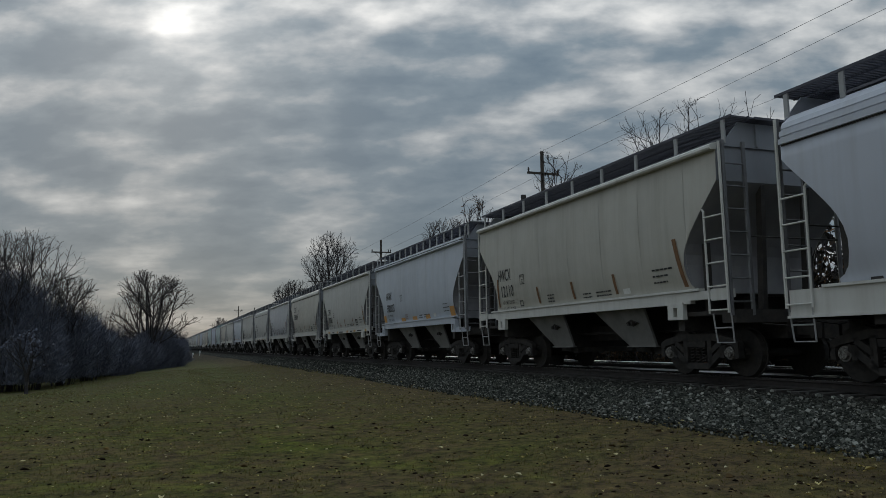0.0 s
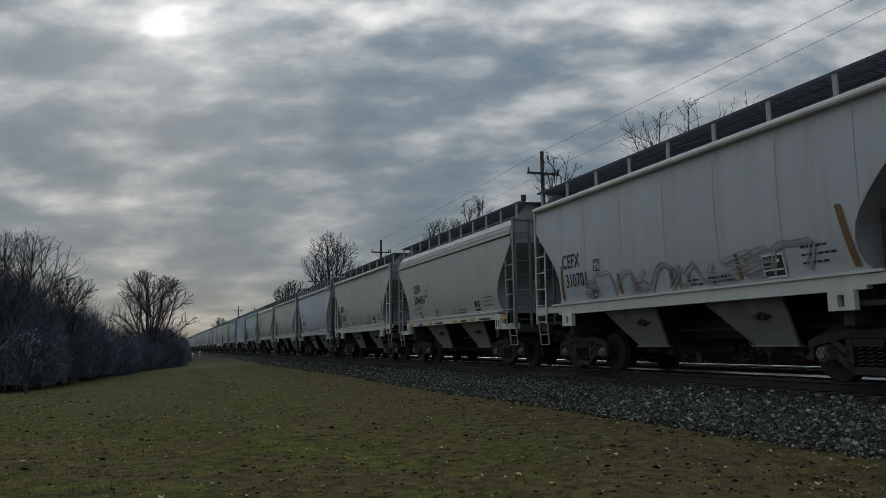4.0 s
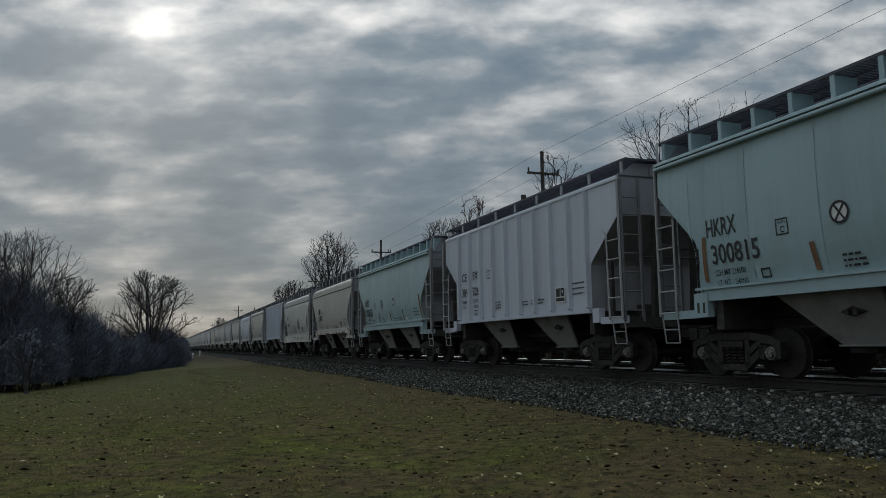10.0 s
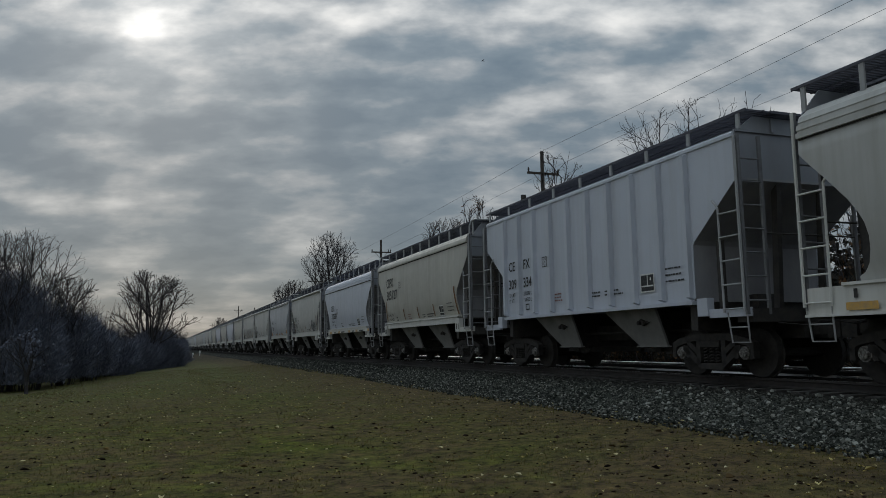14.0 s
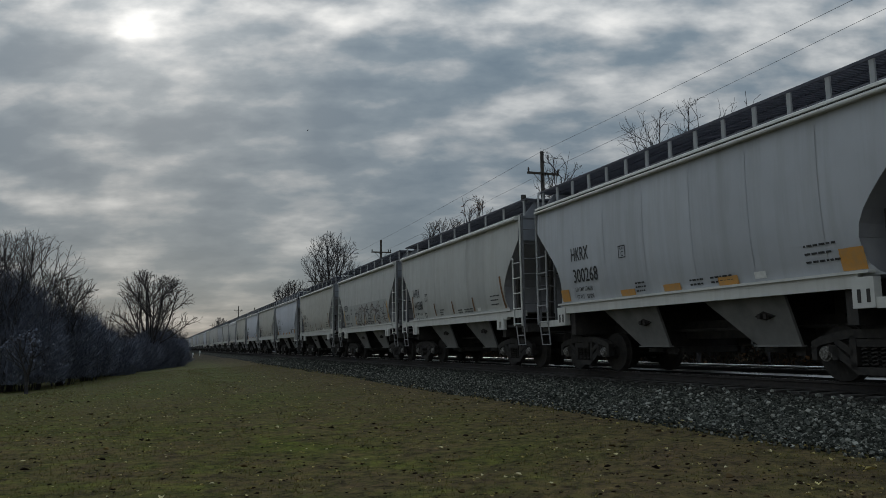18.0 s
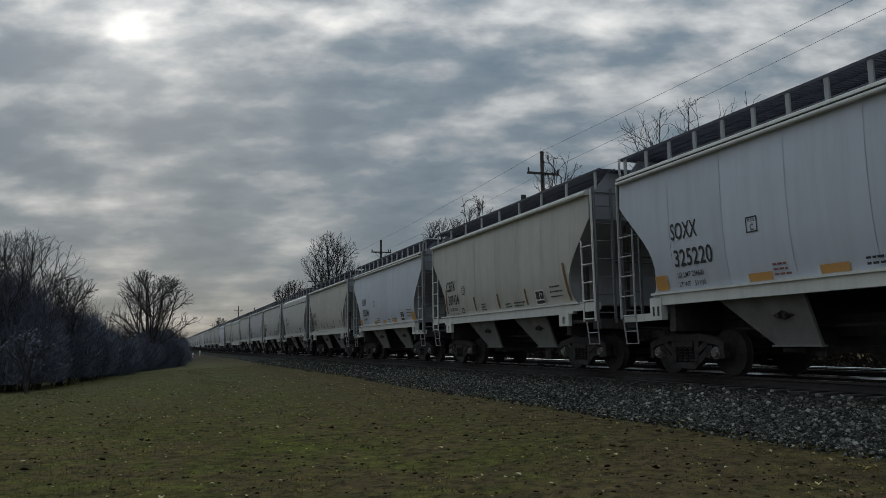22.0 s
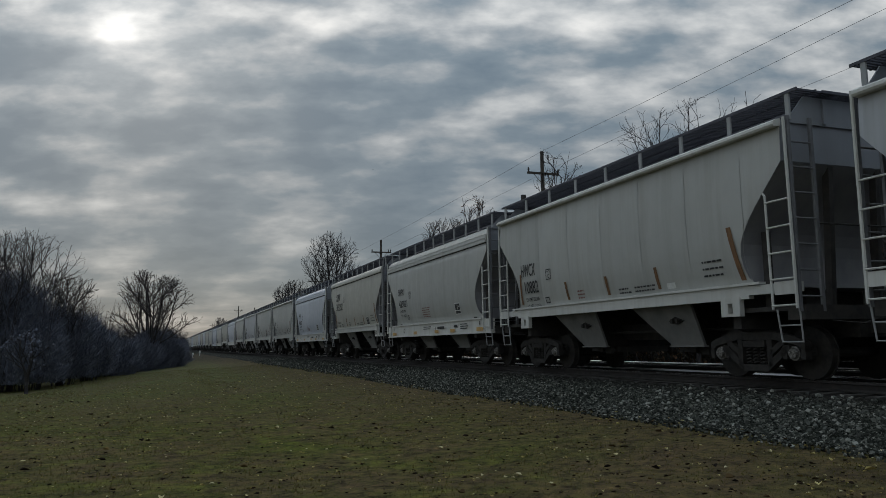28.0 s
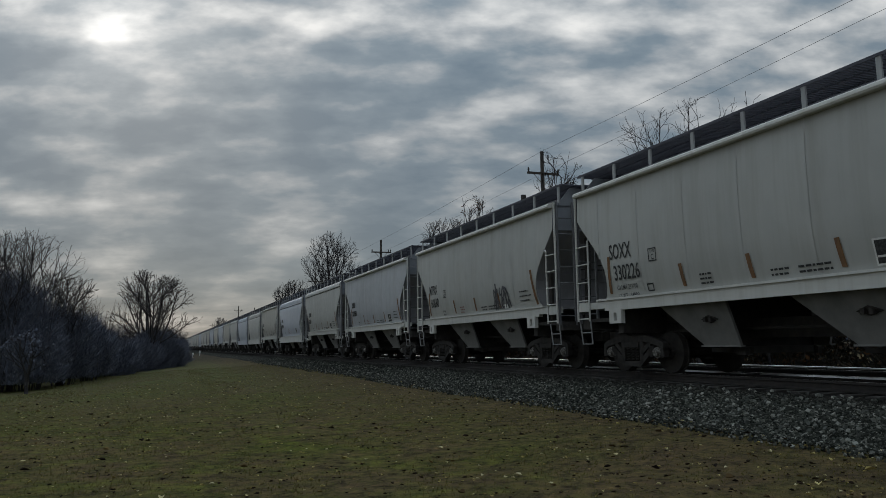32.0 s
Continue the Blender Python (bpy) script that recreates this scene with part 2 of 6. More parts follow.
def cloud_material():
    """Overcast deck: lumpy cloud streets that close up towards the horizon, thin round the sun; lets a part of the sun through."""
    m = bpy.data.materials.new("cloud_deck")
    m.use_nodes = True
    n, l = m.node_tree.nodes, m.node_tree.links
    n.remove(n["Principled BSDF"])
    out = n["Material Output"]
    co = n.new("ShaderNodeTexCoord").outputs["Object"]

    def vm(op, a, b=None):
        nd = n.new("ShaderNodeVectorMath")
        nd.operation = op
        for s, v in zip(nd.inputs, (a, b)):
            if isinstance(v, bpy.types.NodeSocket):
                l.new(v, s)
            elif v is not None:
                s.default_value = v
        return nd

    def mt(op, a, b=None, clamp=False):
        nd = n.new("ShaderNodeMath")
        nd.operation, nd.use_clamp = op, clamp
        for s, v in zip(nd.inputs, (a, b)):
            if isinstance(v, bpy.types.NodeSocket):
                l.new(v, s)
            elif v is not None:
                s.default_value = v
        return nd.outputs[0]

    d = vm("NORMALIZE", co).outputs[0]
    sep = n.new("ShaderNodeSeparateXYZ")
    l.new(d, sep.inputs[0])
    up = mt("MAXIMUM", sep.outputs[2], 0.0)
    # bearing from the line, and height drawn out towards the horizon
    ahead = mt("MAXIMUM", vm("DOT_PRODUCT", d, (math.sin(HEADING), math.cos(HEADING), 0.0)).outputs["Value"], 0.15)
    side = mt("DIVIDE", vm("DOT_PRODUCT", d, (math.cos(HEADING), -math.sin(HEADING), 0.0)).outputs["Value"], ahead)
    high = mt("DIVIDE", up, ahead)
    mp = n.new("ShaderNodeCombineXYZ")
    l.new(mt("MULTIPLY", side, 6.2), mp.inputs[0])
    l.new(mt("MULTIPLY", mt("POWER", high, 0.7), 15.0), mp.inputs[1])

    def ns(scale, detail, rough, dist=0.0, off=(0, 0, 0)):
        a = vm("ADD", mp.outputs[0], off).outputs[0]
        nd = n.new("ShaderNodeTexNoise")
        nd.inputs["Scale"].default_value, nd.inputs["Detail"].default_value = scale, detail
        nd.inputs["Roughness"].default_value, nd.inputs["Distortion"].default_value = rough, dist
        l.new(a, nd.inputs["Vector"])
        return nd.outputs[0]

    fine = mt("ADD", mt("MULTIPLY", ns(CLOUD_SCALE, 7, 0.50, 0.0, CLOUD_OFF), 0.68), mt("MULTIPLY", ns(CLOUD_SCALE * 0.3, 2, 0.5, 0.0, (7, 3, 0)), 0.20))
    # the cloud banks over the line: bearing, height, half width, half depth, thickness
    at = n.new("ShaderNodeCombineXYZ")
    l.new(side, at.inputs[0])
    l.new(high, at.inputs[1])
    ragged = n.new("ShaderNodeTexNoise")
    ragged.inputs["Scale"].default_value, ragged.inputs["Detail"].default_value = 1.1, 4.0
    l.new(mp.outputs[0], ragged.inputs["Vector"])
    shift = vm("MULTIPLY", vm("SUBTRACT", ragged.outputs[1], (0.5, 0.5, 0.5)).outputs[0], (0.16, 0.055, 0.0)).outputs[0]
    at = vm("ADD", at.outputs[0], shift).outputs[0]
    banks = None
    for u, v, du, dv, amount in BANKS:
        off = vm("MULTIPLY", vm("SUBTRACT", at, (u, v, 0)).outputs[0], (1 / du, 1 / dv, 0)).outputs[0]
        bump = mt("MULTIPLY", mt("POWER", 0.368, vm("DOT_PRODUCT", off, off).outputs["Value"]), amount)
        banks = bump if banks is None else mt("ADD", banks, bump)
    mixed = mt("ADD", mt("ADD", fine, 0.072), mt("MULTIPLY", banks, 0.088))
    # brightens the deck to both sides, the unseen one added to light the cars
    across = mt("POWER", vm("DOT_PRODUCT", d, (0.94, 0.34, 0.0)).outputs["Value"], 2.0)
    lumps = mt("ADD", mixed, mt("SUBTRACT", mt("MULTIPLY", across, 0.11), 0.006))
    ramp = n.new("ShaderNodeValToRGB")
    el = ramp.color_ramp.elements
    stops = [(0.42, (0.150, 0.205, 0.255)), (0.51, (0.208, 0.264, 0.310)), (0.585, (0.352, 0.388, 0.415)), (0.67, (0.585, 0.605, 0.61)), (0.76, (0.84, 0.84, 0.82))]
    while len(el) < len(stops):
        el.new(0.5)
    for e, (p, c) in zip(el, stops):
        e.position, e.color = p, (*c, 1)
    l.new(lumps, ramp.inputs[0])
    # the sun behind the deck
    near = mt("MAXIMUM", vm("DOT_PRODUCT", d, tuple(SUN_DIR)).outputs["Value"], 0.0)
    glow = mt("ADD", mt("MULTIPLY", mt("POWER", near, 500.0), 0.15), mt("MULTIPLY", mt("POWER", near, 110.0), 0.24))
    thin = mt("MULTIPLY", glow, mt("ADD", mt("MULTIPLY", mt("SUBTRACT", lumps, 0.37), 3.2, True), 0.25))
    # overcast skies are up to three times as bright overhead
    rise = mt("ADD", mt("ADD", 0.66, mt("MULTIPLY", up, 0.72)), mt("MULTIPLY", mt("POWER", up, 3.0), ZENITH))
    col = vm("SCALE", ramp.outputs[0])
    l.new(rise, col.inputs["Scale"])
    tot = vm("ADD", col.outputs[0], None)
    warm = vm("SCALE", (1.0, 0.97, 0.92))
    l.new(thin, warm.inputs["Scale"])
    l.new(warm.outputs[0], tot.inputs[1])
    em, tr, mx = n.new("ShaderNodeEmission"), n.new("ShaderNodeBsdfTransparent"), n.new("ShaderNodeMixShader")
    l.new(tot.outputs[0], em.inputs[0])
    em.inputs[1].default_value = 1.0
    mx.inputs[0].default_value = 0.9
    l.new(tr.outputs[0], mx.inputs[1])
    l.new(em.outputs[0], mx.inputs[2])
    l.new(mx.outputs[0], out.inputs[0])
    return m


CLOUD_SCALE, CLOUD_OFF, ZENITH = 1.25, (3.1, 7.7, 0.0), 1.9
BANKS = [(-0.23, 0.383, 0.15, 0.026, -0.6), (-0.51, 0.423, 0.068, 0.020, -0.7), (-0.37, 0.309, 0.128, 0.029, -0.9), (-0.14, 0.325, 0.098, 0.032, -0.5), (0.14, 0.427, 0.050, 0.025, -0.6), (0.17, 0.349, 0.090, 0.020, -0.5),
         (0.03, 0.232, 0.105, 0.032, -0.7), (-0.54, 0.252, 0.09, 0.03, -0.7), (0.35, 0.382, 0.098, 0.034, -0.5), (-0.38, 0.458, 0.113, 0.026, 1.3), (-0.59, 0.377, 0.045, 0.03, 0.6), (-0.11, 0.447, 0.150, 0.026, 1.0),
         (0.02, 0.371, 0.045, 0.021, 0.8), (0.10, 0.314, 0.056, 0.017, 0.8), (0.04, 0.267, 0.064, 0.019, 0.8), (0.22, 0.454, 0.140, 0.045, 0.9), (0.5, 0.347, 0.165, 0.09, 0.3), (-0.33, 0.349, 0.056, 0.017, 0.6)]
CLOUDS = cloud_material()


# ---- mesh helpers ----
def mesh(name, bm, mat, smooth=False):
    me = bpy.data.meshes.new(name)
    bm.to_mesh(me)
    bm.free()
    for mt in (mat if isinstance(mat, (list, tuple)) else [mat]):
        me.materials.append(mt)
    if smooth:
        me.polygons.foreach_set("use_smooth", [True] * len(me.polygons))
    return me


def grid_mesh(name, verts, faces, mat, smooth=False):
    me = bpy.data.meshes.new(name)
    me.from_pydata([tuple(v) for v in verts], [], faces)
    me.update()
    me.materials.append(mat)
    if smooth:
        me.polygons.foreach_set("use_smooth", [True] * len(me.polygons))
    return me


def box(bm, x0, x1, y0, y1, z0, z1):
    v = [bm.verts.new(p) for p in ((x0, y0, z0), (x1, y0, z0), (x1, y1, z0), (x0, y1, z0), (x0, y0, z1), (x1, y0, z1), (x1, y1, z1), (x0, y1, z1))]
    for f in ((3, 2, 1, 0), (4, 5, 6, 7), (0, 1, 5, 4), (1, 2, 6, 5), (2, 3, 7, 6), (3, 0, 4, 7)):
        bm.faces.new([v[i] for i in f])
    return v


def hexa(bm, lo, hi):
    """A solid between two quads of four points each (lower and upper, same turn)."""
    v = [bm.verts.new(p) for p in (*lo, *hi)]
    for f in ((3, 2, 1, 0), (4, 5, 6, 7), (0, 1, 5, 4), (1, 2, 6, 5), (2, 3, 7, 6), (3, 0, 4, 7)):
        bm.faces.new([v[i] for i in f])


def tube(bm, pts, radii, sides=6):
    """A round bar along points; radii: one number or one per point."""
    pts = [Vector(p) for p in pts]
    if not isinstance(radii, (list, tuple)):
        radii = [radii] * len(pts)
    rings = []
    for i, p in enumerate(pts):
        a, b = pts[max(i - 1, 0)], pts[min(i + 1, len(pts) - 1)]
        d = (b - a).normalized()
        u = d.orthogonal().normalized()
        w = d.cross(u)
        rings.append([bm.verts.new(p + (u * math.cos(t) + w * math.sin(t)) * radii[i]) for t in (2 * math.pi * k / sides for k in range(sides))])
    for r0, r1 in zip(rings, rings[1:]):
        for k in range(sides):
            bm.faces.new((r0[k], r0[(k + 1) % sides], r1[(k + 1) % sides], r1[k]))
    if sides > 3 or radii[0] > 0.02:
        bm.faces.new(rings[0][::-1])
        bm.faces.new(rings[-1])


def disc(bm, c, axis, r0, r1, h, sides=20):
    """A round solid from c along axis: radius r0 at its start, r1 at its end."""
    tube(bm, [c, Vector(c) + Vector(axis).normalized() * h], [r0, r1], sides)


def child(name, me, parent, label="", at=None):
    ob = new(name, me)
    ob.parent = parent
    if at is not None:
        ob.matrix_basis = at
    if label:
        ob["label"] = label
    return ob


def part(name, bm, mat, parent, label="", smooth=False):
    return child(name, mesh(name, bm, mat, smooth), parent, label)


# ---- sky backdrop ----
def sky_backdrop():
    """A low vault, 520 m high over the line and 4 km wide, so that the deck drifts faster overhead than at the horizon."""
    verts, faces, nu, nv = [], [], 96, 30
    for j in range(nv + 1):
        el = radians(-3 + 93 * (j / nv) ** 1.3)
        r = 1 / math.hypot(math.cos(el) / 4000, math.sin(el) / 520)
        for i in range(nu):
            az = 2 * math.pi * i / nu
            verts.append((r * math.cos(el) * math.sin(az), r * math.cos(el) * math.cos(az), r * math.sin(el)))
    for j in range(nv):
        for i in range(nu):
            a, b = j * nu + i, j * nu + (i + 1) % nu
            faces.append((a, a + nu, b + nu, b))
    ob = new("backdrop", grid_mesh("backdrop", verts, faces, CLOUDS, True))
    return tagged(ob, "broken grey overcast with the sun glowing through thin cloud", "sky", kind="structure")


backdrop = sky_backdrop()

# ---- ground, ballast, rails ----
TC = 11.3


def ground_z(x, y):
    """Lawn height: level by the camera, rising to the ballast foot, falling to the thicket."""
    z = -0.9
    if x > 2.0:
        z += 0.27 * min((x - 2.0) / 6.0, 1.0) ** 1.5
    if x < 2.0:
        z -= 0.65 * min((2.0 - x) / 9.0, 1.0) * min(max(y - 14.0, 0.0) / 30.0, 1.0)
    n = noise.noise((x * 0.11, y * 0.08, 0.3)) * 0.05
    return z + n * max(0.0, 1 - abs(x) / 60)


def ground():
    xs = [-3500, -900, -300, -120, -60, -40] + [-30 + 1.5 * i for i in range(27)] + [9.6, 10.5, 14, 18, 22, 26, 40, 90, 300, 900, 3500]
    ys = [-400, -60, -20, -5, 0] + [2 + 1.5 * i for i in range(60)] + [95, 105, 120, 140, 170, 220, 300, 500, 900, 2000, 4200]
    verts = [(x, y, ground_z(x, y)) for y in ys for x in xs]
    w = len(xs)
    faces = [(j * w + i, j * w + i + 1, (j + 1) * w + i + 1, (j + 1) * w + i) for j in range(len(ys) - 1) for i in range(w - 1)]
    ob = new("ground", grid_mesh("ground", verts, faces, LAWN, True))
    return tagged(ob, "patchy brown and green autumn lawn", "lawn", kind="structure")


ground()


def foot_x(y):
    return 8.0 + 0.18 * noise.noise((0.0, y * 0.35, 4.0)) + 0.12 * noise.noise((0.0, y * 1.3, 9.0))


def ballast_z(x, y):
    """The bed: crown under the ties, shoulders falling to the lawn."""
    f = foot_x(y)
    if x < TC - 1.5:
        t = max(0.0, (x - f) / (TC - 1.5 - f))
        z = -0.66 + 0.44 * t ** 0.85
    elif x < 17.4:
        z = -0.22
    else:
        z = -0.22 - 0.5 * min(1.0, (x - 17.4) / 1.8)
    return z


def ballast():
    ys = [-30 + 0.8 * i for i in range(140)] + [90, 110, 140, 190, 260, 400, 700]
    us = [0.0, 0.12, 0.25, 0.4, 0.55, 0.7, 0.85, 1.0]
    verts, faces = [], []
    for y in ys:
        f = foot_x(y)
        xs = [f - 0.1 + (TC - 1.5 - f + 0.1) * u for u in us] + [TC, 12.8, 15.0, 17.4, 19.2]
        for i, x in enumerate(xs):
            z = ballast_z(x, y) + (0.025 * noise.noise((x * 3, y * 3, 1.0)) if 0 < i < 8 else 0)
            verts.append((x, y, z if i else -0.8))
    w = len(us) + 5
    faces = [(j * w + i, j * w + i + 1, (j + 1) * w + i + 1, (j + 1) * w + i) for j in range(len(ys) - 1) for i in range(w - 1)]
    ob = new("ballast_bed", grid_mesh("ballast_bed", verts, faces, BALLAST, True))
    return tagged(ob, "grey crushed-stone track ballast sloping to the lawn", "ballast", kind="structure")


bed = ballast()


def rail(x, label, gauge):
    """A flat-bottom rail: foot, web and a worn head."""
    prof = [(-0.07, -0.17), (0.07, -0.17), (0.07, -0.155), (0.012, -0.13), (0.012, -0.050), (0.038, -0.042), (0.032, -0.008), (0.024, 0.0), (-0.024, 0.0), (-0.032, -0.008), (-0.038, -0.042), (-0.012, -0.050), (-0.012, -0.13), (-0.07, -0.155)]
    bm = bmesh.new()
    a = [bm.verts.new((x + px, -40, pz)) for px, pz in prof]
    b = [bm.verts.new((x + px, 700, pz)) for px, pz in prof]
    for i in range(len(prof)):
        j = (i + 1) % len(prof)
        f = bm.faces.new((a[i], b[i], b[j], a[j]))
        f.material_index = 1 if i == 7 or i in gauge else 0
    return tagged(new("rail", mesh("rail", bm, [RAIL_RUST, RAIL_TOP])), label, "rail", "rails of the tracks", "structure")


# the flanges polish each rail's head on its inner side
rail(TC - 0.75, "brown steel rail with a bright worn head", (5, 6))
rail(TC + 0.75, "brown steel rail with a bright worn head", (8, 9))
rail(14.22, "steel rail of the second track", (5, 6))
rail(15.72, "steel rail of the second track with a bright head", (8, 9))

# ---- the train ----
CAR_PITCH, FRONT_Q, EAVE_Y = 12.768, -196.95, 5.55
# a steady run: how far the train has come, second by second
RUN = [(t, -219.564 + 13.7516 * t) for t in range(33)]
# the cars are not all of one length: how far each coupling lies behind an even spacing
SLACK = [(-1, -0.37), (0, -0.32), (1, -0.5), (2, -0.55), (3, -0.42), (6, -0.13), (7, 0.20), (8, 0.01), (9, -0.03), (10, 0.15), (11, 0.06), (12, 0.27), (13, 0.23), (14, 0.30), (16, 0.15), (17, -0.10), (18, 0.48), (19, 0.65), (20, -0.20),
         (21, -0.01), (22, 0.47), (23, 0.55), (24, -0.02), (25, 0.35), (26, 0.38), (28, 0.2), (29, 0.02), (30, 0.15), (31, -1.0), (32, -0.74), (33, -0.28), (34, -0.83)]


def lerp(x, table):
    if x <= table[0][0]:
        return table[0][1]
    for (a, fa), (b, fb) in zip(table, table[1:]):
        if x <= b:
            return fa + (fb - fa) * (x - a) / (b - a)
    return table[-1][1]


BARREL = [(1.40, 1.42), (1.62, 1.50), (1.8, 1.555), (2.0, 1.60), (2.25, 1.637), (2.5, 1.66), (3.0, 1.68), (3.5, 1.685), (4.0, 1.67), (4.5, 1.64)]
FLAT = [(1.4, 1.585), (4.6, 1.585)]
CUTS = {
    "round": [(1.62, 4.80), (1.68, 4.68), (1.8, 4.57), (2.0, 4.50), (2.2, 4.48), (2.4, 4.52), (2.6, 4.62), (2.8, 4.77), (3.0, 4.95), (3.2, 5.14), (3.4, 5.34), (3.6, 5.53), (3.68, 5.60), (4.6, 5.60)],
    "slant": [(1.62, 4.66), (2.2, 4.48), (2.4, 4.46), (2.6, 4.54), (3.68, 5.60), (4.6, 5.60)],
    "sharp": [(1.46, 4.30), (2.56, 4.34), (2.64, 4.40), (3.62, 5.60), (4.6, 5.60)],
}


class Style:
    """The shape of one kind of hopper car."""

    def __init__(self, key, cut, wide, top, sill, rim, posts, seams):
        self.key, self.cut, self.wide, self.top, self.sill, self.rim, self.posts, self.seams = key, CUTS[cut], wide, top, sill, rim, posts, seams
        self.eave = top + {"steps": 0.47, "shoulder": 0.22}.get(rim, 0.1)
        self.roofw = lerp(top, wide) - (0.19 if rim == "steps" else 0.01)
        self.foot = {"thin": 1.62, "tab": 1.62, "deep": 1.53, "rail": 1.46}[sill]

    def w(self, z):
        return lerp(z, self.wide)

    def c(self, z):
        return lerp(z, self.cut)


# key: ends, section, top of the side, sill, roof edge, spacing of posts and seams
STYLES = {
    "barrel": Style("barrel", "round", BARREL, 4.27, "thin", "bead", 1.42, 1.55),
    "patch": Style("patch", "round", BARREL, 4.22, "tab", "double", 0.79, 1.55),
    "slanted": Style("slanted", "slant", BARREL, 4.15, "tab", "shoulder", 1.12, 1.45),
    "green": Style("green", "slant", BARREL, 4.22, "tab", "double", 0.86, 1.55),
    "ribbed": Style("ribbed", "sharp", FLAT, 4.45, "rail", "none", 1.40, 0.94),
    "deep": Style("deep", "round", BARREL, 3.93, "deep", "steps", 1.18, 99.0),
    "flute": Style("flute", "round", BARREL, 3.93, "tab", "steps", 1.18, 99.0),
}

CACHE = {}


def cached(key, make):
    if key not in CACHE:
        CACHE[key] = make()
    return CACHE[key]


def z_rows(st):
    zs = sorted({st.foot, st.top, *[z for z, _ in st.cut if st.foot < z < st.top], *[st.foot + (st.top - st.foot) * i / 9 for i in range(10)]})
    return zs


def body_mesh(st, mat):
    """The tank: both sides set 8 mm in, floor, and the arched roof over them."""
    verts, faces = [], []
    zs = z_rows(st)

    def strip(rows):
        i0 = len(verts)
        n = len(rows[0])
        for r in rows:
            verts.extend(r)
        for j in range(len(rows) - 1):
            for i in range(n - 1):
                a = i0 + j * n + i
                faces.append((a, a + 1, a + n + 1, a + n))

    for s in (-1, 1):
        strip([[(s * (st.w(z) - 0.008), -st.c(z) * s * -1, z), (s * (st.w(z) - 0.008), st.c(z) * s * -1, z)] for z in zs])
    zt = st.eave
    roof = [(-st.roofw, zt), (-1.45, zt + 0.04), (-1.1, zt + 0.11), (-0.6, zt + 0.18), (0, zt + 0.21), (0.6, zt + 0.18), (1.1, zt + 0.11), (1.45, zt + 0.04), (st.roofw, zt)]
    strip([[(x, -5.6, z) for x, z in roof], [(x, 5.6, z) for x, z in roof]])
    f = st.c(st.foot)
    strip([[(-1.5, f, st.foot), (1.5, f, st.foot)], [(-1.5, -f, st.foot), (1.5, -f, st.foot)]])
    return grid_mesh("body", verts, faces, mat)


def panel_mesh(st, s, ya, yb, first, last, mat):
    """One side sheet, 8 mm proud, between two seams; the end sheets follow the cut. Its face bellies out a little between seams."""
    zs = z_rows(st)
    verts, faces, cols = [], [], (4 if yb - ya < 4 else 20)
    for z in zs:
        hi = st.c(z) if last else min(yb - 0.007, st.c(z))
        lo = -st.c(z) if first else max(ya + 0.007, -st.c(z))
        if hi < lo:
            hi = lo = (hi + lo) / 2
        for i in range(cols + 1):
            u = i / cols
            swell = 0.010 * abs(math.sin(math.pi * u * (1 if cols == 4 else 7))) * math.sin(math.pi * (z - st.foot) / (st.top - st.foot))
            verts.append((s * (st.w(z) + swell), lo + (hi - lo) * u, z))
    n = cols + 1
    for j in range(len(zs) - 1):
        for i in range(cols):
            a = j * n + i
            q = (a, a + 1, a + n + 1, a + n)
            faces.append(q[::-1] if s < 0 else q)
    return grid_mesh("side_panel", verts, faces, mat, True)


def end_sheet(st, s, lo, hi, mat, name):
    """The end of the tank between two heights, right across the car."""
    zs = [z for z in z_rows(st) if lo - 1e-6 <= z <= hi + 1e-6]
    if abs(zs[-1] - hi) > 1e-3:
        zs.append(hi)
    if zs[0] - lo > 1e-3:
        zs.insert(0, lo)
    verts, faces = [], []
    waist = min(st.cut, key=lambda q: q[1])
    for z in zs:
        # below its waist the side runs on as a gusset; across the car stands an upright shear plate
        y = st.c(z) if z >= waist[0] else waist[1] - 0.01
        for u in (-1, -0.5, 0, 0.5, 1):
            verts.append((u * (st.w(min(z, st.top)) - 0.003), s * (y - 0.002), z))
    if hi > st.top:
        for u, dz in ((-1, 0.0), (-0.5, 0.15), (0, 0.205), (0.5, 0.15), (1, 0.0)):
            verts.append((u * (st.roofw + 0.005), s * 5.598, st.eave + dz))
        zs.append(st.top + 0.2)
    for j in range(len(zs) - 1):
        for i in range(4):
            a = j * 5 + i
            q = (a, a + 1, a + 6, a + 5)
            faces.append(q if s < 0 else q[::-1])
    return grid_mesh(name, verts, faces, mat)


